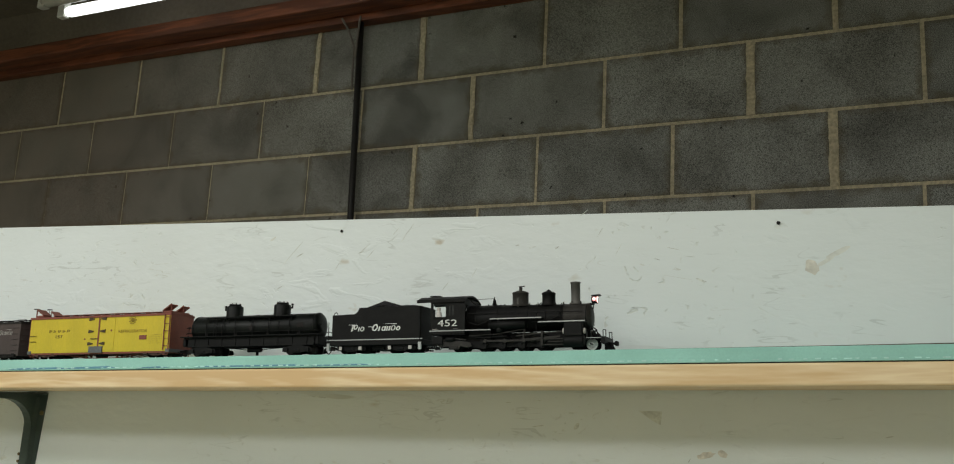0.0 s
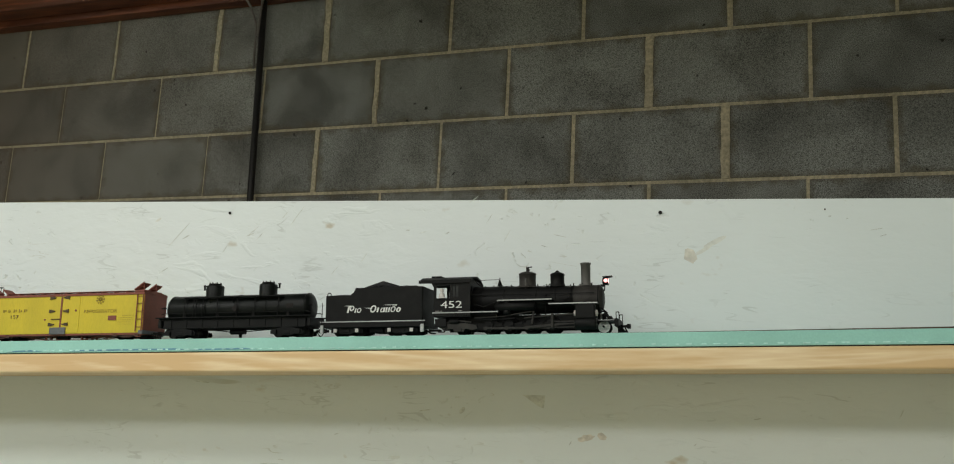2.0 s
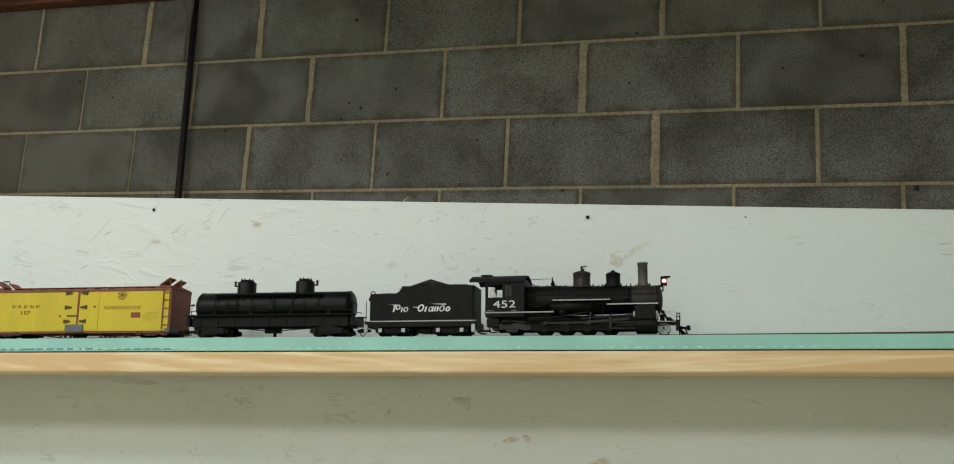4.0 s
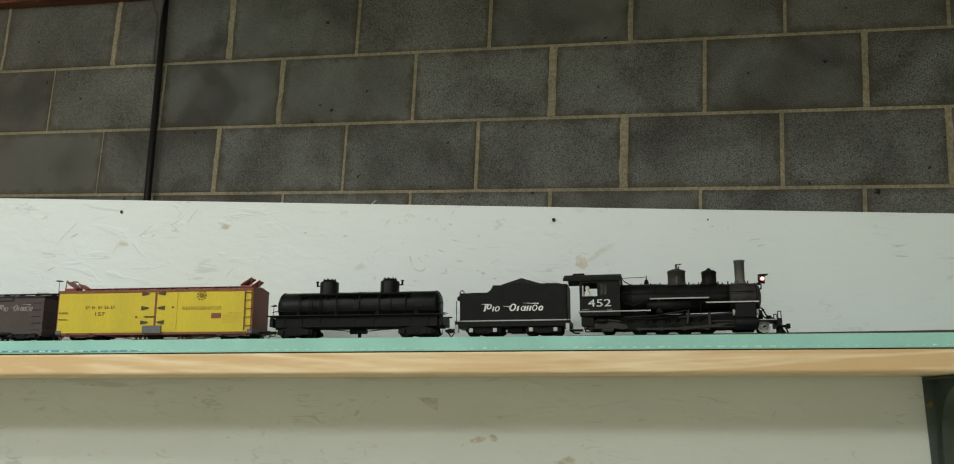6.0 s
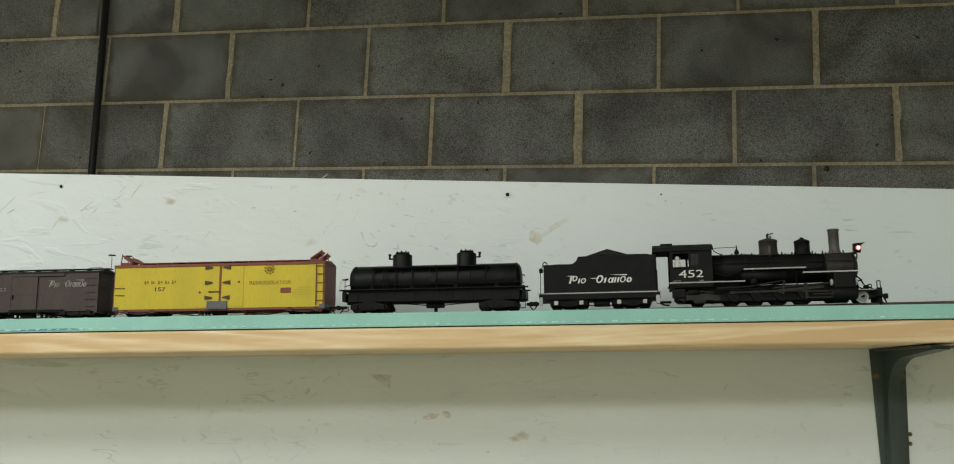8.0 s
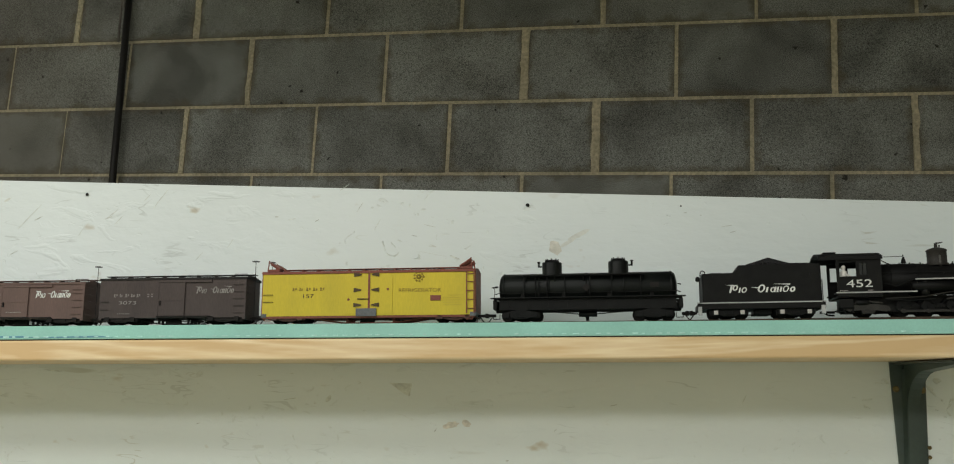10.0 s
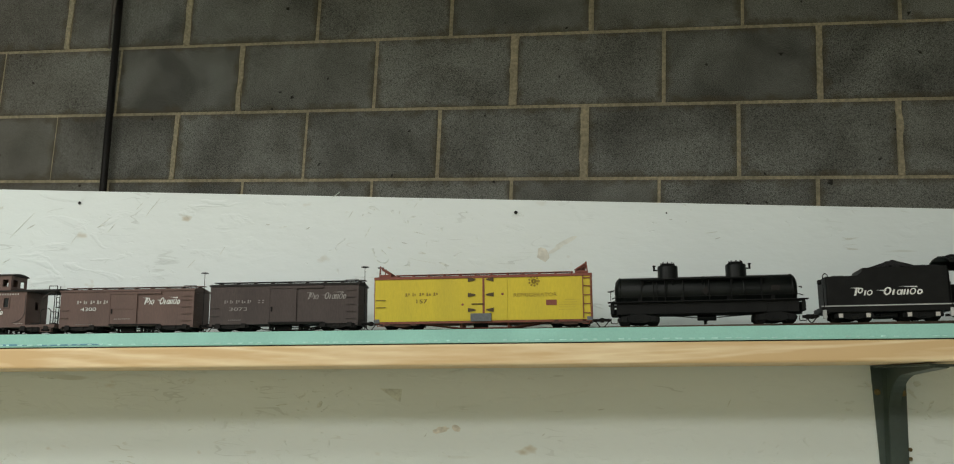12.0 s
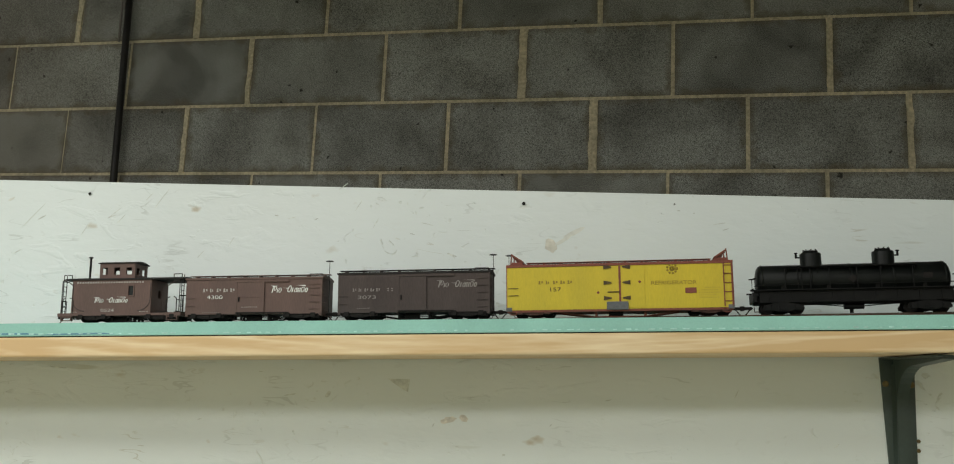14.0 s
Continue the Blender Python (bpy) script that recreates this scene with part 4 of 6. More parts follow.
def tank_car(u0, u1):
    car = empty("tank_car", "black model tank car with two domes", "tank car", "freight cars of the model train")
    L = u1 - u0
    h = L / 2
    R, zc = 0.0190, 0.0458
    prof = [(R * 0.35, -h), (R * 0.72, -h + 0.0013), (R * 0.93, -h + 0.0036), (R, -h + 0.0066), (R, h - 0.0066), (R * 0.93, h - 0.0036), (R * 0.72, h - 0.0013), (R * 0.35, h)]
    part("tank", lathe(B(), prof, "X", (0, 0, zc), 40), TANKBLACK, car)
    for x in (-h + 0.0068, -h * 0.42, 0, h * 0.42, h - 0.0068):
        part("tank_band", lathe(B(), [(R + 0.0001, x - 0.0012), (R + 0.0005, x - 0.0010), (R + 0.0005, x + 0.0010), (R + 0.0001, x + 0.0012)], "X", (0, 0, zc), 40), TANKBLACK, car)
    for x in (0.1668 - (u0 + u1) / 2, 0.2485 - (u0 + u1) / 2):
        r = 0.0123
        dome = part("dome", lathe(B(), [(r * 1.04, zc + R - 0.0070), (r * 1.03, zc + R - 0.0020), (r, zc + R + 0.0002), (r, 0.0770), (r * 0.96, 0.0785), (r * 0.7, 0.0793), (r * 0.2, 0.0796)], "Z", (x, 0, 0), 30), TANKBLACK, car)
        bm = lathe(B(), [(r * 0.72, 0.0793), (r * 0.72, 0.0810), (r * 0.4, 0.0820), (r * 0.1, 0.0822)], "Z", (x, 0, 0), 20)
        for i in range(8):
            a = math.pi * i / 4
            rod(bm, (x + r * 0.62 * math.cos(a), r * 0.62 * math.sin(a), 0.0806), (x + r * 0.62 * math.cos(a), r * 0.62 * math.sin(a), 0.0830), 0.0008, None, 6)
        part("hatch", bm, BLACK, dome)
        s = -1 if x < 0 else 1
        bm = rod(B(), (x + s * r, 0, 0.0738), (x + s * (r + 0.0042), 0, 0.0738), 0.0009)
        rod(bm, (x + s * (r + 0.0042), 0, 0.0730), (x + s * (r + 0.0042), 0, 0.0786), 0.0013)
        lathe(bm, [(0.0013, 0.0783), (0.0021, 0.0786), (0.0021, 0.0796), (0.0010, 0.0802)], "Z", (x + s * (r + 0.0042), 0, 0), 10)
        part("safety_valve", bm, BLACK, dome)
    bm = B()
    for y in (-0.0208, 0.0208):
        box(bm, -h + 0.002, h - 0.002, y - 0.0008, y + 0.0008, 0.0182, 0.0318, 0.0003)
        box(bm, -h - 0.005, h + 0.005, y - 0.0022, y + 0.0022, 0.0302, 0.0318, 0.0003)
        box(bm, -h + 0.002, h - 0.002, y - 0.0020, y + 0.0020, 0.0180, 0.0192, 0.0003)
        for i in range(9):
            x = -h + 0.014 + i * (L - 0.028) / 8
            box(bm, x - 0.0008, x + 0.0008, y - 0.0018, y + 0.0018, 0.0190, 0.0304)
    box(bm, -h - 0.004, h + 0.004, -0.005, 0.005, 0.0165, 0.0260)
    for s in (-1, 1):
        box(bm, min(s * (h + 0.001), s * (h + 0.0055)), max(s * (h + 0.001), s * (h + 0.0055)), -0.0232, 0.0232, 0.0190, 0.0300, 0.0005)
    part("underframe", bm, BLACK, car)
    for y in (-0.0235, 0.0235):
        part("walkway", box(B(), -h - 0.0085, h + 0.0085, y - 0.0035, y + 0.0035, 0.0320, 0.0334, 0.0003), BLACK, car)
        bm = box(B(), -h + 0.145 * L, -h + 0.825 * L, y * 0.79 - 0.0040, y * 0.79 + 0.0040, 0.0598, 0.0608, 0.0002)
        for i in range(5):
            x = -h + (0.16 + 0.1625 * i) * L
            chain(bm, [(x, y * 0.92, 0.0598), (x, y * 0.76, 0.0530)], 0.0006)
        part("dome_platform", bm, BLACK, car)
    for x in (-h * 0.72, -h * 0.25, h * 0.25, h * 0.72):
        part("saddle", prism(B(), [(-0.017, 0.0250), (0.017, 0.0250), (0.0175, 0.0385), (0.012, 0.0310), (0, 0.0266), (-0.012, 0.0310), (-0.0175, 0.0385)], x - 0.0022, x + 0.0022, "X"), BLACK, car)
    bm = B()
    for y in (-0.0200, 0.0200):
        chain(bm, [(-h - 0.0035, y, 0.0375), (-h + 0.0005, y, 0.0390), (h - 0.0005, y, 0.0390), (h + 0.0035, y, 0.0375)], 0.00055)
        for i in range(7):
            x = -h + 0.012 + i * (L - 0.024) / 6
            rod(bm, (x, y, 0.0390), (x, y * 0.92, 0.0385), 0.0006, None, 5)
    for s in (-1, 1):
        chain(bm, [(s * h, -0.015, 0.0480), (s * (h + 0.0035), -0.015, 0.0480), (s * (h + 0.0035), -0.012, 0.0470)], 0.0006)
    part("handrail", bm, BLACK, car)
    brake_wheel(car, -h - 0.0050, 0.024, 0.0470, -0.012, 0.0040)
    bm = rod(B(), (-0.010, -0.008, 0.0135), (0.012, -0.008, 0.0135), 0.0036, None, 14)
    chain(bm, [(0.012, -0.008, 0.0135), (0.03, -0.008, 0.0150), (0.05, -0.005, 0.0165)], 0.0006)
    chain(bm, [(-0.010, -0.008, 0.0135), (-0.04, -0.006, 0.0165)], 0.0006)
    rod(bm, (0, 0, 0.0060), (0, 0, 0.012), 0.0022)
    part("brake_gear", bm, BLACK, car)
    for s in (-1, 1):
        coupler(car, s * (h + 0.005), s)
        truck(car, s * (h - 0.0285), BLACK)
    for s in (-1, 1):
        x = s * (h + 0.001)
        bm = B()
        chain(bm, [(x - 0.004, -0.0235, 0.0130), (x - 0.004, -0.0235, 0.0072), (x + 0.004, -0.0235, 0.0072), (x + 0.004, -0.0235, 0.0130)], 0.0005)
        part("step", bm, BLACK, car)
    part("side_placard", prism(B(), [(-0.0050, 0.0450), (0, 0.0400), (0.0050, 0.0450), (0, 0.0500)], -R - 0.0008, -R + 0.0006), UNDER, car, "dark grey diamond placard")
    part("stencil_plate", box(B(), h - 0.032, h - 0.022, -R - 0.0004, -R + 0.0012, 0.0440, 0.0500), UNDER, car)
    for k in (0.15, 0.28, 0.38, 0.52, 0.64, 0.80):
        x = -h + k * L
        part("upright_rail", chain(B(), [(x, -0.0222, 0.0334), (x, -0.0215, 0.0460), (x, -0.0200, 0.0600)], 0.0006), BLACK, car)
    for x in (-h + 0.215 * L, -h + 0.235 * L):
        part("ladder_rail", chain(B(), [(x, -0.0228, 0.0334), (x, -0.0222, 0.0460), (x, -0.0205, 0.0600)], 0.0005), BLACK, car)
    CARS.append((car, (u0 + u1) / 2))
    return car


def wall_with_holes(bm, a0, a1, z0, z1, holes, t0, t1, axis="Y"):
    """A thin wall from a0 to a1 and z0 to z1 with rectangular openings (a, b, low, high), as one closed mesh."""
    aa = sorted({a0, a1, *[v for h in holes for v in h[:2]]})
    zz = sorted({z0, z1, *[v for h in holes for v in h[2:]]})
    made = {}

    def vert(i, j, k):
        if (i, j, k) not in made:
            t = (t0, t1)[k]
            made[i, j, k] = bm.verts.new((aa[i], t, zz[j]) if axis == "Y" else (t, aa[i], zz[j]))
        return made[i, j, k]

    def solid(i, j):
        if not (0 <= i < len(aa) - 1 and 0 <= j < len(zz) - 1):
            return False
        a, z = (aa[i] + aa[i + 1]) / 2, (zz[j] + zz[j + 1]) / 2
        return not any(h[0] < a < h[1] and h[2] < z < h[3] for h in holes)

    new_faces = []
    for i in range(len(aa) - 1):
        for j in range(len(zz) - 1):
            if not solid(i, j):
                continue
            c = ((i, j), (i + 1, j), (i + 1, j + 1), (i, j + 1))
            for k in (0, 1):
                new_faces.append(bm.faces.new([vert(*p, k) for p in c]))
            for n, (p, r) in zip(((i, j - 1), (i + 1, j), (i, j + 1), (i - 1, j)), zip(c, c[1:] + c[:1])):
                if not solid(*n):
                    new_faces.append(bm.faces.new([vert(*p, 0), vert(*r, 0), vert(*r, 1), vert(*p, 1)]))
    bmesh.ops.recalc_face_normals(bm, faces=new_faces)
    return bm


def caboose(u0, u1):
    car = empty("caboose", "brown model caboose with a cupola, end platforms and dark roof", "caboose", "freight cars of the model train")
    mid = (u0 + u1) / 2
    h = (u1 - u0) / 2
    W = 0.048
    w = W / 2
    b0, b1 = -0.780 - mid, -0.670 - mid
    top = 0.0600
    for y0 in (-w, w - 0.0015):
        part("side_wall", wall_with_holes(B(), b0, b1, 0.0160, top, [(b0 + 0.0785, b0 + 0.0855, 0.0395, 0.0520)], y0, y0 + 0.0015), BROWN, car)
    for x in (b0, b1 - 0.0015):
        part("end_wall", wall_with_holes(B(), -w + 0.0015, w - 0.0015, 0.0160, top, [(-0.007, 0.007, 0.018, 0.052)], x, x + 0.0015, "X"), BROWN, car)
    for x in (b0 + 0.0008, b1 - 0.0008):
        bm = B()
        wall_with_holes(bm, -0.0068, 0.0068, 0.018, 0.0518, [(-0.0035, 0.0035, 0.037, 0.048)], x - 0.0005, x + 0.0005, "X")
        part("door", bm, BROWN, car)
    x = b0 + 0.082
    bm = B()
    wall_with_holes(bm, x - 0.0048, x + 0.0048, 0.0380, 0.0535, [(x - 0.0034, x + 0.0034, 0.0395, 0.0520)], -w - 0.0010, -w)
    win = part("window_frame", bm, BROWN, car)
    part("pane", box(B(), x - 0.0034, x + 0.0034, -w + 0.0006, -w + 0.0010, 0.0395, 0.0520), GLASSDARK, win)
    # the curved lower moulding and side sill
    for s, x in ((1, b0 + 0.0012), (-1, b1 - 0.0012)):
        pts = [(x, -w - 0.0003, 0.0560), (x, -w - 0.0003, 0.0340)]
        for i in range(1, 6):
            a = math.pi / 2 * i / 5
            pts.append((x + s * 0.017 * (1 - math.cos(a)), -w - 0.0003, 0.0340 - 0.0150 * math.sin(a)))
        part("moulding", chain(B(), pts, 0.0005), DARKBROWN, car)
    part("side_sill", box(B(), -h + 0.004, h - 0.004, -w - 0.0008, w + 0.0008, 0.0128, 0.0162, 0.0004), BROWN, car)
    for s in (-1, 1):
        part("platform", box(B(), min(s * (h - 0.021), s * h), max(s * (h - 0.021), s * h), -w - 0.0012, w + 0.0012, 0.0120, 0.0165, 0.0005), BROWN, car)
        coupler(car, s * (h - 0.001), s)
        xr = s * (h - 0.004)
        bm = B()
        for y0, y1, ye in ((-0.022, -0.012, -0.022), (0.012, 0.022, 0.022)):
            bm = B()
            for y in (y0, y1):
                rod(bm, (xr, y, 0.016), (xr, y, 0.0330), 0.0005)
            rod(bm, (xr, y0, 0.0330), (xr, y1, 0.0330), 0.0005), rod(bm, (xr, y0, 0.0250), (xr, y1, 0.0250), 0.0005)
            chain(bm, [(xr, ye, 0.0330), (xr - s * 0.004, ye, 0.0330), (xr - s * 0.004, ye, 0.0290)], 0.0005)
            part("railing", bm, UNDER, car)
        bm = B()
        for y in (-0.0195, -0.0125):
            rod(bm, (xr + s * 0.0012, y, 0.016), (xr + s * 0.0012, y, top + 0.0075), 0.00055)
        for i in range(7):
            rod(bm, (xr + s * 0.0012, -0.0195, 0.020 + i * 0.0065), (xr + s * 0.0012, -0.0125, 0.020 + i * 0.0065), 0.00045)
        chain(bm, [(xr + s * 0.0012, -0.0195, top + 0.0075), (xr - s * 0.010, -0.0195, top + 0.0075), (xr - s * 0.010, -0.0195, top + 0.003)], 0.00055)
        part("ladder", bm, GREYIRON, car)
        bm = B()
        xs = s * (h - 0.012)
        for z in (0.0065, 0.0105):
            box(bm, xs - 0.0065, xs + 0.0065, -w - 0.0012, -w + 0.004, z, z + 0.0008)
        for q in (-0.0068, 0.0068):
            box(bm, xs + q - 0.0005, xs + q + 0.0005, -w - 0.0012, -w + 0.004, 0.0062, 0.0130)
        part("steps", bm, BROWN, car)
        part("corner_post", rod(B(), (s * (h - 0.0035), -w + 0.001, 0.016), (s * (h - 0.0035), -w + 0.001, top), 0.0006), GREYIRON, car)
    for s in (-1, 1):
        inner, outer = s * (h - 0.0205), s * (h - 0.0065)
        part("platform_rail", chain(B(), [(inner, -w - 0.0006, 0.0165), (inner, -w - 0.0006, 0.0330), (inner + s * 0.002, -w - 0.0006, 0.0360), (inner + s * 0.005, -w - 0.0006, 0.0365)], 0.0006), GREYIRON, car)
        part("platform_rail", chain(B(), [(outer, -w - 0.0006, 0.0165), (outer, -w - 0.0006, 0.0340), (outer - s * 0.002, -w - 0.0006, 0.0365), (outer - s * 0.004, -w - 0.0006, 0.0370)], 0.0006), GREYIRON, car)
        part("roof_bracket", chain(B(), [(s * (h - 0.020), -w + 0.002, 0.0520), (s * (h - 0.012), -w + 0.002, 0.0575), (s * (h - 0.004), -w + 0.002, top)], 0.0007), DARKBROWN, car)
    brake_wheel(car, h - 0.007, 0.016, 0.0400, -0.006, 0.0045)
    # roof, cupola, stove pipe
    bm = prism(B(), [(-w - 0.0018, top), (-w - 0.0018, top + 0.0014), (-w * 0.5, top + 0.0042), (0, top + 0.0050), (w * 0.5, top + 0.0042), (w + 0.0018, top + 0.0014), (w + 0.0018, top)], -0.791 - mid, -0.628 - mid, "X")
    part("roof", bm, ROOFDARK, car, "sooty dark roof")
    c0, c1 = -0.747 - mid, -0.698 - mid
    cw = 0.0175
    z0, z1 = top + 0.0015, 0.0828
    cup = part("cupola", box(B(), c0 + 0.001, c1 - 0.001, -cw + 0.001, cw - 0.001, z0, z0 + 0.001), BROWN, car)
    for y0, y1 in ((-cw, -cw + 0.0012), (cw - 0.0012, cw)):
        bm = B()
        wall_with_holes(bm, c0, c1, z0, z1, [(c0 + 0.004, c0 + 0.011, 0.0680, 0.0775), (c0 + 0.020, c0 + 0.028, 0.0680, 0.0775), (c0 + 0.037, c0 + 0.045, 0.0680, 0.0775)], y0, y1)
        part("cupola_wall", bm, BROWN, cup)
    for x0, x1 in ((c0, c0 + 0.0012), (c1 - 0.0012, c1)):
        bm = B()
        wall_with_holes(bm, -cw + 0.0012, cw - 0.0012, z0, z1, [(-0.013, -0.003, 0.0680, 0.0775), (0.003, 0.013, 0.0680, 0.0775)], x0, x1, "X")
        part("cupola_wall", bm, BROWN, cup)
    bm = prism(B(), [(-cw - 0.0016, z1), (-cw - 0.0016, z1 + 0.0010), (-cw * 0.5, z1 + 0.0032), (0, z1 + 0.0038), (cw * 0.5, z1 + 0.0032), (cw + 0.0016, z1 + 0.0010), (cw + 0.0016, z1)], c0 - 0.0022, c1 + 0.0022, "X")
    part("cupola_roof", bm, ROOFDARK, car)
    sx = -0.766 - mid
    bm = rod(B(), (sx, -0.008, top + 0.002), (sx, -0.008, 0.0922), 0.0014, None, 12)
    lathe(bm, [(0.0016, 0.0915), (0.0028, 0.0919), (0.0028, 0.0933), (0.0014, 0.0939)], "Z", (sx, -0.008, 0), 12)
    part("stove_pipe", bm, BLACK, car)
    y = -w - 0.0004
    letter_bars(car, b0 + 0.0065, y, 0.0557, 0.094, 0.0022, 26, SOFTWHITE)
    speed_logo(car, b0 + 0.029, y, 0.0300, 0.050, 0.0072, WHITE)
    words("0524", 0.0038, car, b0 + 0.0415, y, 0.0182, SOFTWHITE, width=0.0185, label="dulled car number")
    letter_bars(car, b0 + 0.001, y, 0.0175, 0.008, 0.0008, 5, SOFTWHITE)
    letter_bars(car, b1 - 0.015, y, 0.0175, 0.013, 0.0008, 7, SOFTWHITE)
    underframe(car, 0.13, UNDER, (0.40, 0.60))
    for q in (-0.750, -0.656):
        truck(car, q - mid, UNDER, 0.032, 0.0072)
    CARS.append((car, mid))
    return car


def tender(u0, u1):
    car = empty("tender", "black model steam engine tender heaped with coal", "tender", "engine and tender")
    mid = (u0 + u1) / 2
    a0, a1 = u0 - mid, u1 - mid
    w = 0.0265
    q = lambda u: u - mid
    bm = prism(B(), [(a0, 0.0230), (a1, 0.0230), (a1, 0.0668), (q(0.388), 0.0668), (q(0.3855), 0.0615), (q(0.381), 0.0580), (a0, 0.0575)], -w, w)
    bmesh.ops.bevel(bm, geom=[e for e in bm.edges if abs(e.verts[0].co.x - e.verts[1].co.x) < 1e-6 and abs(e.verts[0].co.y - e.verts[1].co.y) < 1e-6], offset=0.002, segments=3, profile=0.5, affect="EDGES")
    part("tank", bm, BLACK, car)
    bm = B()
    for z in (0.0226, 0.0545):
        for i in range(42):
            x = a0 + 0.003 + i * (a1 - a0 - 0.006) / 41
            box(bm, x - 0.00025, x + 0.00025, -w - 0.0002, -w + 0.0001, z, z + 0.0005)
    tagged(part("rivets", bm, BLACK, car), kind="stuff")
    part("frame", box(B(), q(0.340), q(0.483), -0.0275, 0.0275, 0.0155, 0.0222, 0.0005), BLACK, car)
    part("stripe", box(B(), q(0.3395), q(0.4835), -0.0279, -0.0270, 0.0222, 0.0235), STRIPE, car, "thin pale lining")
    for x in (q(0.3425), q(0.4800)):
        bm = box(B(), x - 0.0022, x + 0.0022, -0.0290, -0.0255, 0.0085, 0.0185, 0.0004)
        part("step", bm, STRIPE, car, "pale grey step plate")
        part("handhold", rod(B(), (x, -0.0285, 0.0215), (x, -0.0285, 0.0480), 0.0005), BLACK, car)
    # coal heap in lumps
    rnd = random.Random(11)
    bm = B()
    for i in range(420):
        u = rnd.uniform(0.394, 0.475)
        y = rnd.uniform(-0.021, 0.021)
        peak = 0.0670 + max(0, 0.0098 * (1 - abs(u - 0.421) / (0.026 if u < 0.421 else 0.030))) * (1 - (y / 0.026) ** 2) + 0.0018 * max(0, 1 - abs(u - 0.455) / 0.012)
        r = rnd.uniform(0.0012, 0.0026)
        bmesh.ops.create_icosphere(bm, subdivisions=1, radius=r, matrix=Matrix.Translation((q(u), y, peak - r * 0.6)) @ Euler((rnd.random() * 6, rnd.random() * 6, 0)).to_matrix().to_4x4() @ Matrix.Diagonal((1, 0.8, 0.7, 1)))
    prism(bm, [(q(0.396), 0.0676), (q(0.474), 0.0676), (q(0.469), 0.0690), (q(0.447), 0.0690), (q(0.423), 0.0762), (q(0.400), 0.0690)], -0.019, 0.019)
    tagged(part("coal", bm, COAL, car, "heaped black coal"), kind="stuff")
    bm = box(B(), q(0.3565), q(0.3700), -0.010, 0.010, 0.0574, 0.0603, 0.0008)
    part("water_hatch", bm, BLACK, car)
    bm = B()
    chain(bm, [(q(0.3445), -0.018, 0.0555), (q(0.3450), -0.018, 0.0605), (q(0.3475), -0.018, 0.0625), (q(0.3500), -0.018, 0.0605), (q(0.3503), -0.018, 0.0555)], 0.0006)
    part("handrail", bm, BLACK, car)
    bm = lathe(B(), [(0.0012, 0.0500), (0.0026, 0.0510), (0.0026, 0.0545), (0.0010, 0.0560)], "Z", (q(0.3420), -0.010, 0), 12)
    part("tail_lamp", bm, BLACK, car)
    speed_logo(car, q(0.3711), -w - 0.0004, 0.0345, 0.0806, 0.0092, WHITE)
    for u in (0.3755, 0.4500):
        t = truck(car, q(u), BLACK, 0.031, 0.0074)
        for s in (-0.015, 0.015):
            part("journal_lid", box(B(), s - 0.0024, s + 0.0024, -0.0262, -0.0253, 0.0044, 0.0092, 0.0004), SOFTWHITE, t, "pale axle box lid")
    bm = box(B(), q(0.405), q(0.424), -0.018, 0.018, 0.0095, 0.0146, 0.0006)
    chain(bm, [(q(0.39), -0.012, 0.0095), (q(0.405), -0.012, 0.0090), (q(0.43), -0.010, 0.0090)], 0.0006)
    part("brake_gear", bm, BLACK, car)
    coupler(car, q(0.340), -1)
    part("drawbar", box(B(), q(0.481), q(0.497), -0.003, 0.003, 0.0105, 0.0130), BLACK, car)
    part("hose", chain(B(), [(q(0.481), -0.013, 0.0115), (q(0.487), -0.0135, 0.0075), (q(0.494), -0.0135, 0.0070)], 0.0010), BLACK, car)
    CARS.append((car, mid))
    return car


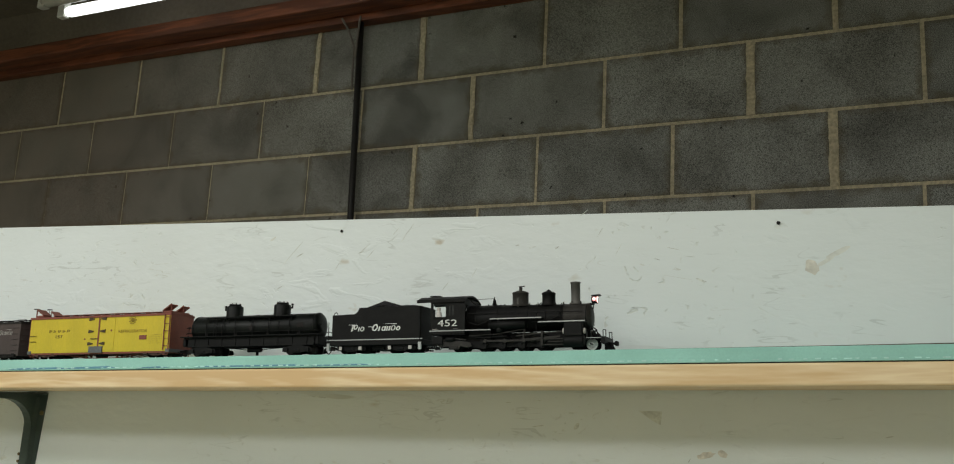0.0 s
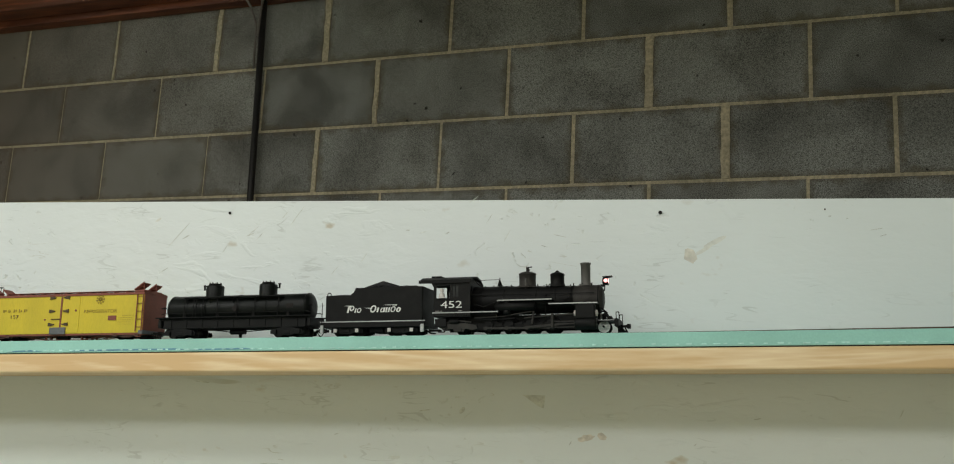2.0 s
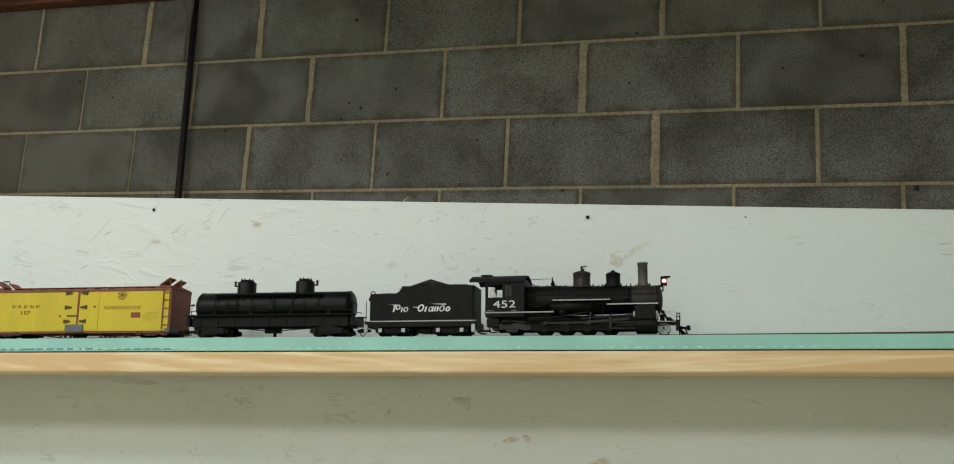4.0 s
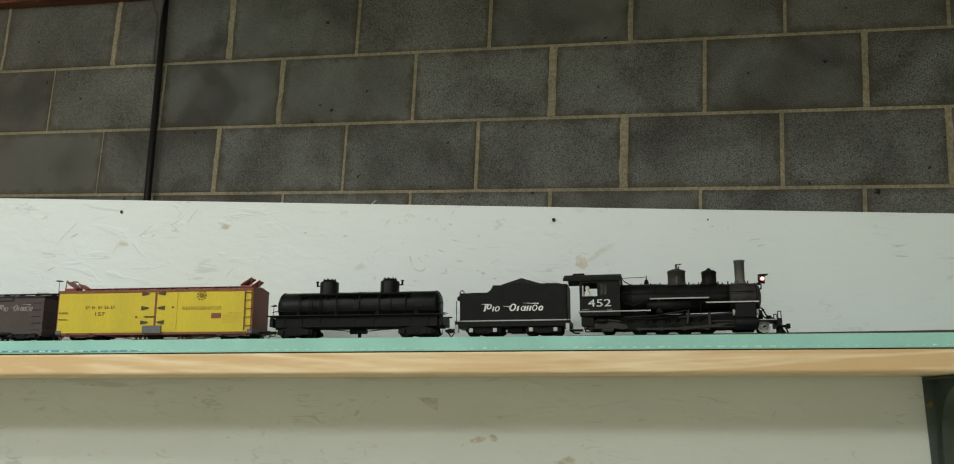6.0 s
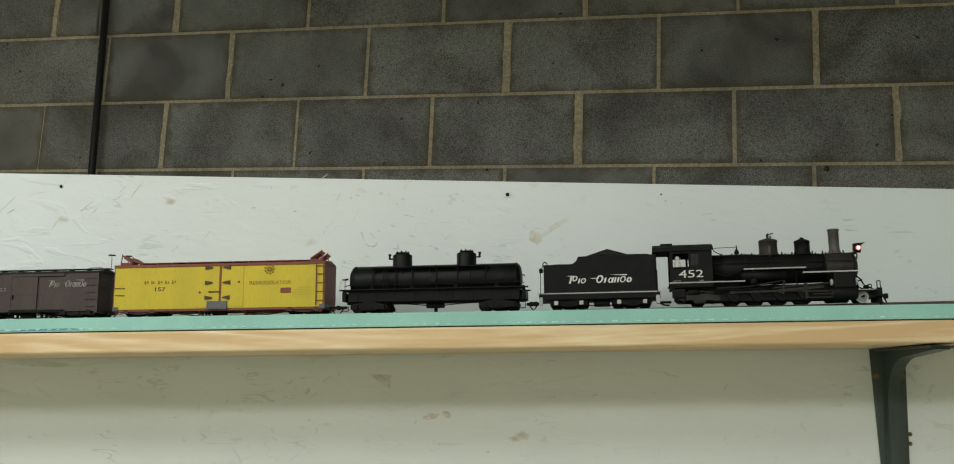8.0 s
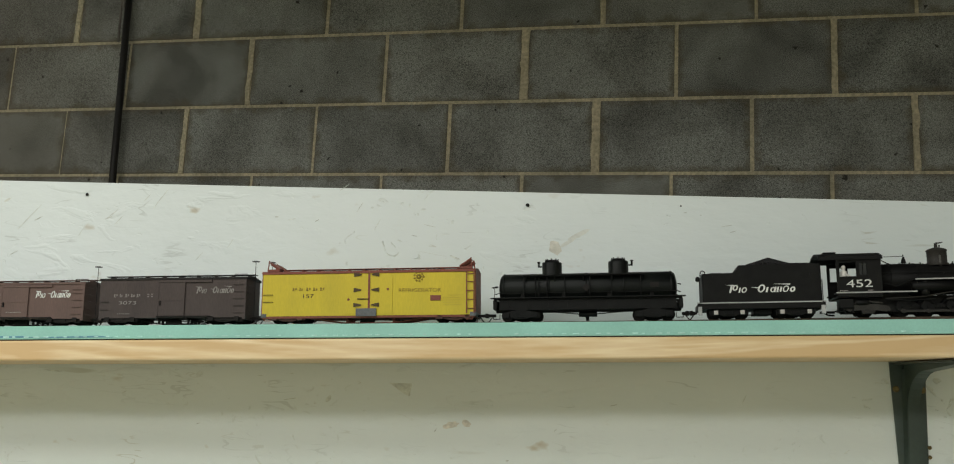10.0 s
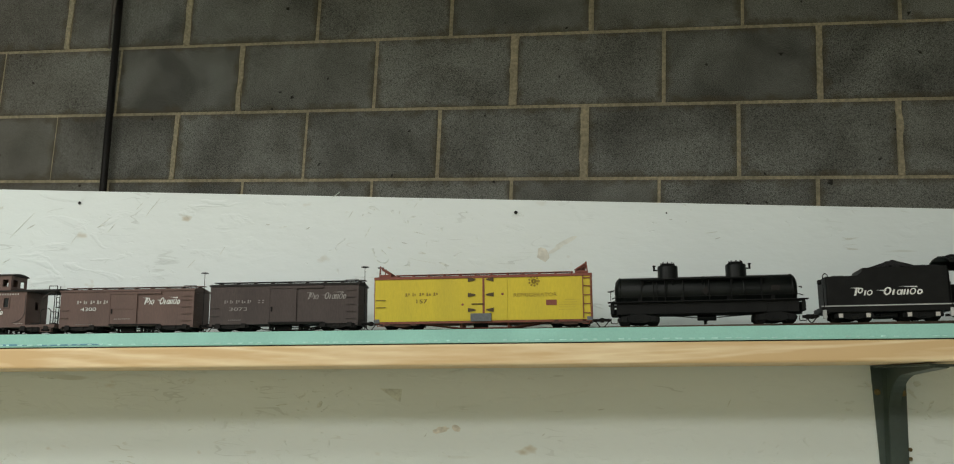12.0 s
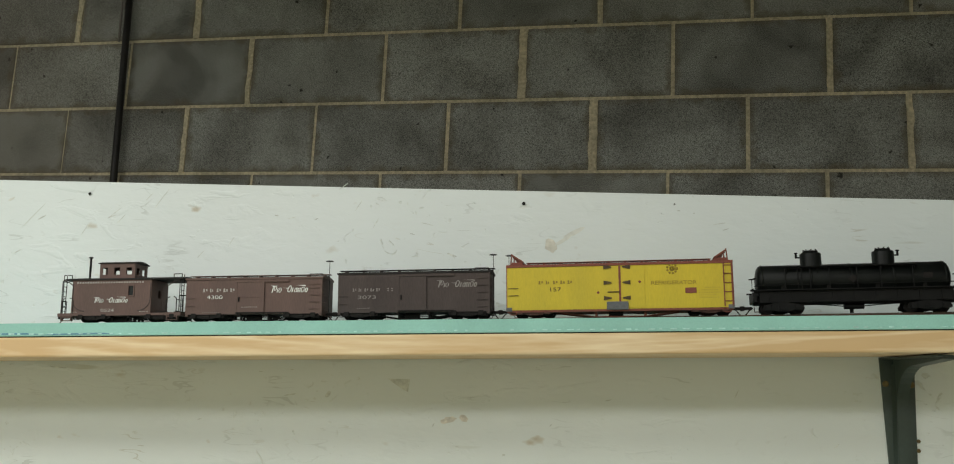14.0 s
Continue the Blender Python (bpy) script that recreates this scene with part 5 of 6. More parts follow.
def engine():
    """A narrow gauge 2-8-2 with outside frames; u runs along the train."""
    mid = 0.6175
    q = lambda u: u - mid
    car = empty("steam_locomotive", "black model steam locomotive with a lit headlamp", "locomotive", "engine and tender")
    zc = 0.0495
    # boiler from firebox to smokebox
    part("boiler", lathe(B(), [(0.0150, q(0.540)), (0.0196, q(0.541)), (0.0196, q(0.585)), (0.0188, q(0.600)), (0.0176, q(0.668)), (0.0172, q(0.672))], "X", (0, 0, zc), 40), BLACK, car)
    part("smokebox", lathe(B(), [(0.0172, q(0.6715)), (0.0176, q(0.672)), (0.0176, q(0.7040)), (0.0168, q(0.7055)), (0.0150, q(0.7058)), (0.0140, q(0.7074)), (0.0080, q(0.7088)), (0.0022, q(0.7092))], "X", (0, 0, zc), 40), GREYIRON, car, "graphite grey smokebox")
    for u, r in ((0.556, 0.0196), (0.585, 0.0196), (0.626, 0.0184), (0.650, 0.0179), (0.672, 0.0176), (0.703, 0.0176)):
        part("boiler_band", lathe(B(), [(r, q(u) - 0.0008), (r + 0.0004, q(u) - 0.0006), (r + 0.0004, q(u) + 0.0006), (r, q(u) + 0.0008)], "X", (0, 0, zc), 40), BLACK, car)
    bm = B()
    for i in range(26):
        u = 0.552 + i * 0.0057
        lathe(bm, [(0.0008, 0.0640), (0.0008, 0.0694), (0.0003, 0.0698)], "Z", (q(u), -0.006 if i % 2 else 0.006, 0), 6)
    part("washout_plugs", bm, BLACK, car)
    for u, r, hi, nm in ((0.6118, 0.0106, 0.0865, "steam_dome"), (0.6503, 0.0087, 0.0845, "sand_dome")):
        dome = part(nm, lathe(B(), [(r * 1.35, zc + 0.0160), (r * 1.12, zc + 0.0185), (r, zc + 0.0205), (r, hi - 0.0035), (r * 1.06, hi - 0.0032), (r * 1.06, hi - 0.0022), (r * 0.9, hi - 0.0008), (r * 0.45, hi + 0.0008), (r * 0.1, hi + 0.0012)], "Z", (q(u), 0, 0), 30), GREYIRON if nm == "steam_dome" else BLACK, car)
        if nm == "steam_dome":
            bm = B()
            for y in (-0.003, 0.003):
                rod(bm, (q(u), y, hi), (q(u), y, hi + 0.0070), 0.0011, None, 8)
            rod(bm, (q(u) - 0.001, -0.003, hi + 0.006), (q(u) + 0.0065, -0.003, hi + 0.0068), 0.0007, None, 6)
            rod(bm, (q(u) + 0.002, -0.003, hi), (q(u) + 0.003, -0.003, hi + 0.004), 0.0009, None, 6)
            part("whistle", bm, GREYIRON, dome)
            part("dome_pipe", chain(B(), [(q(u), -r - 0.0006, 0.0640), (q(u), -r - 0.0006, 0.0755), (q(u), -r + 0.002, 0.0780)], 0.0011), CHIMNEY, dome)
        else:
            lathe_knob = lathe(B(), [(0.0030, hi + 0.0006), (0.0026, hi + 0.0020), (0.0006, hi + 0.0034)], "Z", (q(u), 0, 0), 12)
            part("dome_lid", lathe_knob, BLACK, dome)
            part("sand_pipe", chain(B(), [(q(u) - r, -0.004, 0.0700), (q(u) - 0.0115, -0.010, 0.0650), (q(u) - 0.012, -0.018, 0.0520), (q(u) - 0.012, -0.019, 0.0250)], 0.0007), BLACK, dome)
    part("chimney", lathe(B(), [(0.0088, zc + 0.0165), (0.0066, zc + 0.0195), (0.0058, zc + 0.0220), (0.0060, 0.0942), (0.0067, 0.0944), (0.0067, 0.0962), (0.0056, 0.0962), (0.0054, 0.0915)], "Z", (q(0.6863), 0, 0), 28), CHIMNEY, car, "weathered grey chimney")
    bm = lathe(B(), [(0.0032, 0.0698), (0.0026, 0.0720), (0.0020, 0.0745), (0.0010, 0.0754)], "Z", (q(0.5755), 0, 0), 14)
    for y in (-0.0036, 0.0036):
        rod(bm, (q(0.5755), y, 0.0670), (q(0.5755), y, 0.0765), 0.0006)
    rod(bm, (q(0.5755), -0.0036, 0.0765), (q(0.5755), 0.0036, 0.0765), 0.0007)
    rod(bm, (q(0.5755), 0, 0.0750), (q(0.5755), 0, 0.0805), 0.0006)
    part("bell", bm, BLACK, car)
    part("bell_cord", chain(B(), [(q(0.5445), -0.004, 0.0770), (q(0.555), -0.004, 0.0776), (q(0.5755), -0.002, 0.0782)], 0.00035), UNDER, car)
    part("feed_pipe", chain(B(), [(q(0.5445), -0.010, 0.0775), (q(0.549), -0.012, 0.0720), (q(0.556), -0.013, 0.0675)], 0.0006), UNDER, car)
    # headlamp
    bm = box(B(), q(0.7047), q(0.7102), -0.0035, 0.0035, 0.0650, 0.0675, 0.0004)
    chain(bm, [(q(0.7042), -0.003, 0.0630), (q(0.7097), -0.003, 0.0590), (q(0.7102), -0.003, 0.0652)], 0.0007)
    lamp = part("headlamp", bm, BLACK, car)
    part("lamp_case", lathe(B(), [(0.0036, q(0.7072)), (0.0052, q(0.7082)), (0.0055, q(0.7142)), (0.0058, q(0.7146)), (0.0050, q(0.7148)), (0.0045, q(0.7127))], "X", (0, 0, 0.0720), 22), BLACK, lamp)
    part("lamp_lens", lathe(B(), [(0.0006, q(0.7124)), (0.0045, q(0.7128)), (0.0040, q(0.7142)), (0.0008, q(0.7148))], "X", (0, 0, 0.0720), 18), LAMPGLOW, lamp, "glowing lamp lens")
    part("lamp_visor", prism(B(), [(q(0.7072), 0.0775), (q(0.7192), 0.0782), (q(0.7177), 0.0768), (q(0.7082), 0.0762)], -0.0055, 0.0055), BLACK, lamp)
    # Added ring and disc put the lamp's red halo and glow on its side.
    part("lamp_ring", lathe(B(), [(0.0016, -0.0060), (0.0027, -0.0060), (0.0029, -0.0052), (0.0016, -0.0052), (0.0016, -0.0060)], "Y", (q(0.7117), 0, 0.0720), 16), LAMPRED, lamp, "glowing red ring for the halo round the lamp")
    part("lamp_jewel", lathe(B(), [(0.0003, -0.0062), (0.0015, -0.0061), (0.0016, -0.0052)], "Y", (q(0.7117), 0, 0.0720), 14), LAMPGLOW, lamp, "glowing pale pink disc added for the lamp glow")
    # cab
    c0, c1 = q(0.4955), q(0.5440)
    w = 0.0285
    holes = [(c0 + 0.0035, c0 + 0.0215, 0.0520, 0.0690), (c0 + 0.0240, c0 + 0.0335, 0.0530, 0.0685)]
    cab = part("cab", box(B(), c0, c1, -w + 0.0013, w - 0.0013, 0.0275, 0.0295), BLACK, car)
    for y0 in (-w, w - 0.0012):
        part("cab_side", wall_with_holes(B(), c0, c1, 0.0290, 0.0740, holes, y0, y0 + 0.0012), BLACK, cab)
    bm = B()
    wall_with_holes(bm, -w + 0.0012, w - 0.0012, 0.0290, 0.0770, [(-0.024, -0.019, 0.054, 0.068), (0.019, 0.024, 0.054, 0.068)], c1 - 0.0014, c1, "X")
    part("cab_front", bm, BLACK, cab)
    bm = B()
    wall_with_holes(bm, c0 + 0.0240, c0 + 0.0335, 0.0530, 0.0685, [(c0 + 0.0248, c0 + 0.0284, 0.0538, 0.0677), (c0 + 0.0291, c0 + 0.0327, 0.0538, 0.0677)], -w + 0.0002, -w + 0.0008)
    part("sash", bm, BLACK, cab)
    part("pane", box(B(), c0 + 0.0242, c0 + 0.0333, -w + 0.0009, -w + 0.0011, 0.0532, 0.0683), GLASSDARK, cab)
    part("arm_rest", box(B(), c0 + 0.003, c0 + 0.022, -w - 0.0016, -w + 0.0005, 0.0510, 0.0520), BLACK, cab)
    bm = prism(B(), [(-w - 0.0022, 0.0735), (-w - 0.0022, 0.0755), (-w * 0.6, 0.0810), (0, 0.0832), (w * 0.6, 0.0810), (w + 0.0022, 0.0755), (w + 0.0022, 0.0735), (w * 0.6, 0.0790), (0, 0.0812), (-w * 0.6, 0.0790)], q(0.4765), c1 + 0.0012, "X")
    part("cab_roof", bm, BLACK, car)
    part("roof_hatch", box(B(), q(0.4860), q(0.5000), -0.010, 0.010, 0.0822, 0.0843, 0.0005), BLACK, car)
    part("roof_lip", box(B(), q(0.4760), c1 + 0.0015, -w - 0.0026, -w - 0.0018, 0.0718, 0.0762), BLACK, car)
    # a small painted figure leaning at the window
    bm = lathe(B(), [(0.0030, 0.0460), (0.0040, 0.0480), (0.0042, 0.0530), (0.0034, 0.0590), (0.0014, 0.0602), (0.0024, 0.0616), (0.0027, 0.0640), (0.0016, 0.0660)], "Z", (c0 + 0.0090, -w + 0.0062, 0), 14)
    rod(bm, (c0 + 0.0100, -w + 0.0030, 0.0555), (c0 + 0.0150, -w + 0.0006, 0.0520), 0.0014, None, 8)
    part("figurine", bm, SHIRT, car, "small pale painted figurine in the cab window", True)
    words("452", 0.0090, car, c0 + 0.0100, -w - 0.0004, 0.0392, WHITE, width=0.0278, label="white engine number")
    letter_bars(car, c0 + 0.0030, -w - 0.0004, 0.0348, 0.009, 0.0010, 7, SOFTWHITE)
    letter_bars(car, c0 + 0.0330, -w - 0.0004, 0.0348, 0.006, 0.0010, 4, SOFTWHITE)
    # running boards with pale edges, stepped
    for u0, u1, z in ((0.4940, 0.5800, 0.0335), (0.5790, 0.6480, 0.0478), (0.6440, 0.7040, 0.0420)):
        for s in (-1, 1):
            part("running_board", box(B(), q(u0), q(u1), min(s * 0.016, s * 0.0285), max(s * 0.016, s * 0.0285), z - 0.0016, z - 0.0002), BLACK, car)
        part("board_edge", box(B(), q(u0), q(u1), -0.0292, -0.0284, z - 0.0012, z + 0.0003), STRIPE, car, "pale painted edge")
    part("board_riser", chain(B(), [(q(0.5785), -0.027, 0.0335), (q(0.5800), -0.027, 0.0400), (q(0.5815), -0.027, 0.0470)], 0.0010), BLACK, car)
    part("handrail", chain(B(), [(q(0.546), -0.0215, 0.0560), (q(0.600), -0.0208, 0.0560), (q(0.700), -0.0195, 0.0550)], 0.0006), BLACK, car)
    for u in (0.556, 0.585, 0.612, 0.640, 0.668, 0.695):
        part("stanchion", rod(B(), (q(u), -0.0165, 0.0550), (q(u), -0.0210, 0.0558), 0.0006, None, 6), BLACK, car)
    # pumps, tanks and pipework along the boiler side
    part("air_tank", lathe(B(), [(0.002, q(0.575)), (0.0055, q(0.5765)), (0.0055, q(0.6255)), (0.002, q(0.627))], "X", (0, -0.0235, 0.0395), 18), BLACK, car)
    part("air_tank", lathe(B(), [(0.002, q(0.575)), (0.0055, q(0.5765)), (0.0055, q(0.6255)), (0.002, q(0.627))], "X", (0, 0.0235, 0.0395), 18), BLACK, car)
    bm = lathe(B(), [(0.0045, 0.0295), (0.0045, 0.0365), (0.0030, 0.0370), (0.0030, 0.0385), (0.0048, 0.0390), (0.0048, 0.0460), (0.0020, 0.0475)], "Z", (q(0.590), -0.0225, 0), 16)
    part("air_pump", bm, BLACK, car)
    for pts in ([(0.548, -0.0215, 0.0440), (0.560, -0.0215, 0.0400), (0.580, -0.0215, 0.0480), (0.632, -0.0205, 0.0480)], [(0.632, -0.0205, 0.0430), (0.655, -0.0205, 0.0430), (0.668, -0.0195, 0.0500)], [(0.550, -0.0225, 0.0250), (0.570, -0.0230, 0.0230), (0.600, -0.0230, 0.0245)]):
        part("pipe", chain(B(), [(q(a), b, c) for a, b, c in pts], 0.0008), BLACK, car)
    # frames, firebox and ash pan
    bm = box(B(), q(0.500), q(0.700), -0.0045, 0.0045, 0.0130, 0.0300)
    for y in (-0.0140, 0.0140):
        box(bm, q(0.505), q(0.700), y - 0.0012, y + 0.0012, 0.0105, 0.0190)
    box(bm, q(0.510), q(0.575), -0.0125, 0.0125, 0.0160, 0.0320)
    part("main_frame", bm, BLACK, car)
    for u in (0.517, 0.533):
        part("ash_pan_rib", box(B(), q(u) - 0.001, q(u) + 0.001, -0.0185, 0.0185, 0.0140, 0.0260), BLACK, car)
    bm = box(B(), q(0.497), q(0.512), -0.0270, -0.0190, 0.0150, 0.0255, 0.0006)
    chain(bm, [(q(0.500), -0.0265, 0.0150), (q(0.502), -0.0265, 0.0080), (q(0.510), -0.0265, 0.0080), (q(0.512), -0.0265, 0.0150)], 0.0007)
    part("cab_step", bm, BLACK, car)
    part("injector", lathe(B(), [(0.001, q(0.5150)), (0.003, q(0.5160)), (0.003, q(0.5270)), (0.001, q(0.5290))], "X", (0, -0.0240, 0.0215), 12), BLACK, car)
    for y in (-0.0225, 0.0225):
        bm = prism(B(), [(q(0.500), 0.0150), (q(0.507), 0.0185), (q(0.520), 0.0195), (q(0.536), 0.0195), (q(0.550), 0.0170), (q(0.552), 0.0120), (q(0.546), 0.0105), (q(0.536), 0.0125), (q(0.534), 0.0080), (q(0.522), 0.0080), (q(0.520), 0.0125), (q(0.508), 0.0110)], y - 0.001, y + 0.001)
        box(bm, q(0.524), q(0.532), y - 0.0022, y + 0.0022, 0.0085, 0.0135, 0.0006)
        chain(bm, [(q(0.512), y - 0.0012, 0.0205), (q(0.528), y - 0.0012, 0.0225), (q(0.544), y - 0.0012, 0.0205)], 0.0010)
        part("trailing_truck_frame", bm, GREYIRON, car)
    # driving wheels with counterweights outside the frame
    drive = [0.566, 0.5925, 0.6190, 0.6455]
    r = 0.0104
    for u in drive:
        ob = wheelset(car, q(u), r, BLACK, "driver_wheelset")
        for y in (-0.0178, 0.0178):
            bm = prism(B(), [(-0.0040, 0.0030), (-0.0052, -0.0020), (-0.0040, -0.0062), (0, -0.0074), (0.0040, -0.0062), (0.0052, -0.0020), (0.0040, 0.0030), (0.0020, 0.0068), (-0.0020, 0.0068)], y - 0.0012, y + 0.0012)
            rod(bm, (0, min(y, y * 0.7), 0), (0, max(y, y * 0.7), 0), 0.0022)
            part("counterweight", bm, BLACK, ob)
    for u, rr in ((0.7095, 0.0071), (0.5280, 0.0071)):
        ws = wheelset(car, q(u), rr, BLACK, "carrying_wheelset")
        if u < 0.6:
            continue
        bm = lathe(B(), [(0.0061, -0.0126), (0.0073, -0.0126), (0.0073, -0.0118), (0.0061, -0.0118), (0.0061, -0.0126)], "Y", (0, 0, 0), 22)
        lathe(bm, [(0.0006, -0.0131), (0.0026, -0.0130), (0.0028, -0.0120)], "Y", (0, 0, 0), 14)
        part("pale_rim", bm, WHITE, ws, "pale painted rim and hub")
    # coupling rods swing round with the wheels; main rod likewise
    for y in (-0.0205, 0.0205):
        bm = B()
        box(bm, q(drive[0]) - 0.003, q(drive[-1]) + 0.003, y - 0.0007, y + 0.0007, -0.0013, 0.0013, 0.0003)
        for u in drive:
            rod(bm, (q(u), y - 0.0012, 0), (q(u), y + 0.0012, 0), 0.0024, None, 14)
        side = part("coupling_rod", bm, GREYIRON, car)
        RODS.append((side, 0.0048, r))
        bm = B()
        s = -1 if y < 0 else 1
        prism(bm, [(q(drive[2]) - 0.003, -0.0016), (q(0.667), 0.0030), (q(0.667), 0.0052), (q(drive[2]) - 0.003, 0.0018)], y + s * 0.0012, y + s * 0.0026)
        rod(bm, (q(drive[2]), y + s * 0.0010, 0), (q(drive[2]), y + s * 0.0030, 0), 0.0026, None, 14)
        main = part("main_rod", bm, GREYIRON, car)
        RODS.append((main, 0.0048, r))
        # cylinder with its valve chest, guides and valve gear
        cy = s * 0.0222
        cyl = part("cylinder", lathe(B(), [(0.0030, q(0.6755)), (0.0072, q(0.6760)), (0.0080, q(0.6775)), (0.0080, q(0.7000)), (0.0072, q(0.7015)), (0.0030, q(0.7020))], "X", (0, cy, 0.0160), 26), BLACK, car)
        part("valve_chest", box(B(), q(0.6770), q(0.7005), cy - 0.0066, cy + 0.0066, 0.0220, 0.0400, 0.0014), BLACK, cyl)
        for u in (0.6757, 0.7022):
            part("cylinder_cover", lathe(B(), [(0.0052, q(u) - 0.0004), (0.0056, q(u)), (0.0052, q(u) + 0.0004)], "X", (0, cy, 0.0160), 20), GREYIRON, cyl)
            part("valve_cover", lathe(B(), [(0.0034, q(u) - 0.0012), (0.0040, q(u)), (0.0034, q(u) + 0.0012)], "X", (0, cy, 0.0292), 18), SOFTWHITE, cyl, "pale valve cover")
        bm = box(B(), q(0.6480), q(0.6760), cy - 0.0014, cy + 0.0014, 0.0188, 0.0202)
        box(bm, q(0.6480), q(0.6760), cy - 0.0014, cy + 0.0014, 0.0116, 0.0128)
        box(bm, q(0.6460), q(0.6490), cy - 0.0030, cy + 0.0030, 0.0110, 0.0300, 0.0005)
        rod(bm, (q(0.655), cy, 0.0160), (q(0.677), cy, 0.0160), 0.0010)
        part("slide_bars", bm, GREYIRON, car)
        bm = B()
        chain(bm, [(q(0.612), cy - s * 0.001, 0.0245), (q(0.640), cy - s * 0.001, 0.0270), (q(0.676), cy - s * 0.001, 0.0290)], 0.0010)
        chain(bm, [(q(0.622), cy, 0.0170), (q(0.624), cy, 0.0330)], 0.0014)
        chain(bm, [(q(0.548), cy, 0.0260), (q(0.585), cy, 0.0272), (q(0.622), cy, 0.0330)], 0.0008)
        part("valve_gear", bm, GREYIRON, car)
        bm = B()
        for u in (0.5792, 0.6058, 0.6322):
            box(bm, q(u) - 0.0050, q(u) + 0.0050, s * 0.0163 - 0.0006, s * 0.0163 + 0.0006, 0.0150, 0.0166)
            box(bm, q(u) - 0.0030, q(u) + 0.0030, s * 0.0163 - 0.0010, s * 0.0163 + 0.0010, 0.0166, 0.0200)
        part("leaf_springs", bm, BLACK, car)
    # pilot deck, beam, cow-catcher
    part("pilot_deck", box(B(), q(0.7010), q(0.7265), -0.0210, 0.0210, 0.0185, 0.0202), BLACK, car)
    part("deck_edge", box(B(), q(0.7040), q(0.7240), -0.0216, -0.0208, 0.0197, 0.0205), STRIPE, car, "pale painted edge")
    part("buffer_beam", box(B(), q(0.7235), q(0.7285), -0.0260, 0.0260, 0.0120, 0.0215, 0.0006), BLACK, car)
    for i in range(9):
        y = -0.0200 + i * 0.005
        k = 0.7385 - abs(i - 4) * 0.0018
        part("pilot_bar", chain(B(), [(q(0.7275), y, 0.0125), (q(0.7275), y, 0.0030), (q(k), y * 0.55, 0.0028), (q(0.7285), y, 0.0125)], 0.0007), BLACK, car)
    bm = box(B(), q(0.7285), q(0.7395), -0.0020, 0.0020, 0.0120, 0.0150, 0.0005)
    box(bm, q(0.7360), q(0.7405), -0.0034, 0.0034, 0.0105, 0.0165, 0.0008)
    part("coupler", bm, BLACK, car)
    bm = B()
    for y in (-0.0190, 0.0190):
        chain(bm, [(q(0.7250), y, 0.0210), (q(0.7250), y, 0.0300), (q(0.7285), y, 0.0300), (q(0.7285), y, 0.0210)], 0.0006)
    part("beam_handhold", bm, BLACK, car)
    for y in (-0.0120, 0.0120):
        bm = B()
        chain(bm, [(q(0.7020), y, 0.0390), (q(0.7090), y, 0.0340), (q(0.7130), y, 0.0260), (q(0.7235), y, 0.0205)], 0.0009)
        chain(bm, [(q(0.7040), y, 0.0300), (q(0.7110), y, 0.0330)], 0.0008)
        part("smokebox_brace", bm, BLACK, car)
    bm = lathe(B(), [(0.0010, 0.0205), (0.0034, 0.0210), (0.0034, 0.0250), (0.0020, 0.0262)], "Z", (q(0.7160), -0.008, 0), 12)
    lathe(bm, [(0.0010, 0.0205), (0.0028, 0.0210), (0.0028, 0.0300), (0.0010, 0.0310)], "Z", (q(0.7080), 0.004, 0), 12)
    part("deck_gear", bm, BLACK, car)
    part("hose", chain(B(), [(q(0.7290), -0.007, 0.0150), (q(0.7340), -0.0075, 0.0120), (q(0.7370), -0.007, 0.0050)], 0.0009), BLACK, car)
    CARS.append((car, mid))
    return car


caboose(-0.798, -0.628)
box_car("boxcar", "brown model boxcar with bright white lettering", -0.622, -0.4395, 0.0610, BROWN, BROWN, "4300", False, (0.376, 0.582), (0.376, 0.76))
box_car("boxcar", "sooty dark brown model boxcar with faded lettering", -0.418, -0.222, 0.0650, DARKBROWN, ROOFDARK, "3073", True, (0.404, 0.589), (0.40, 0.77))
reefer(-0.1995, 0.0725)
tank_car(0.1010, 0.3180)
tender(0.346, 0.480)
engine()

# bodies ride low over their bogies and wheels; the engine's upper works are a little squat
LOW = 0.0048
RUNNING = ("bogie", "driver_wheelset", "carrying_wheelset", "coupling_rod", "main_rod")
for car, _ in CARS:
    for piece in car.children:
        if piece.name.split(".")[0] not in RUNNING:
            piece.location.z -= LOW
            if car.name == "steam_locomotive":
                for ob in [piece, *piece.children]:
                    ob.data.transform(Matrix.Diagonal((1, 1, 0.968, 1)))

# ---- blocks of the far wall ----
WIDE = {(0, 0): 0.022, (1, -1): 0.022, (2, -6): 0.021, (1, -5): 0.016, (2, -8): 0.018, (2, 0): 0.014, (1, 3): 0.016, (0, 4): 0.015, (0, -6): 0.015, (2, -10): 0.009}


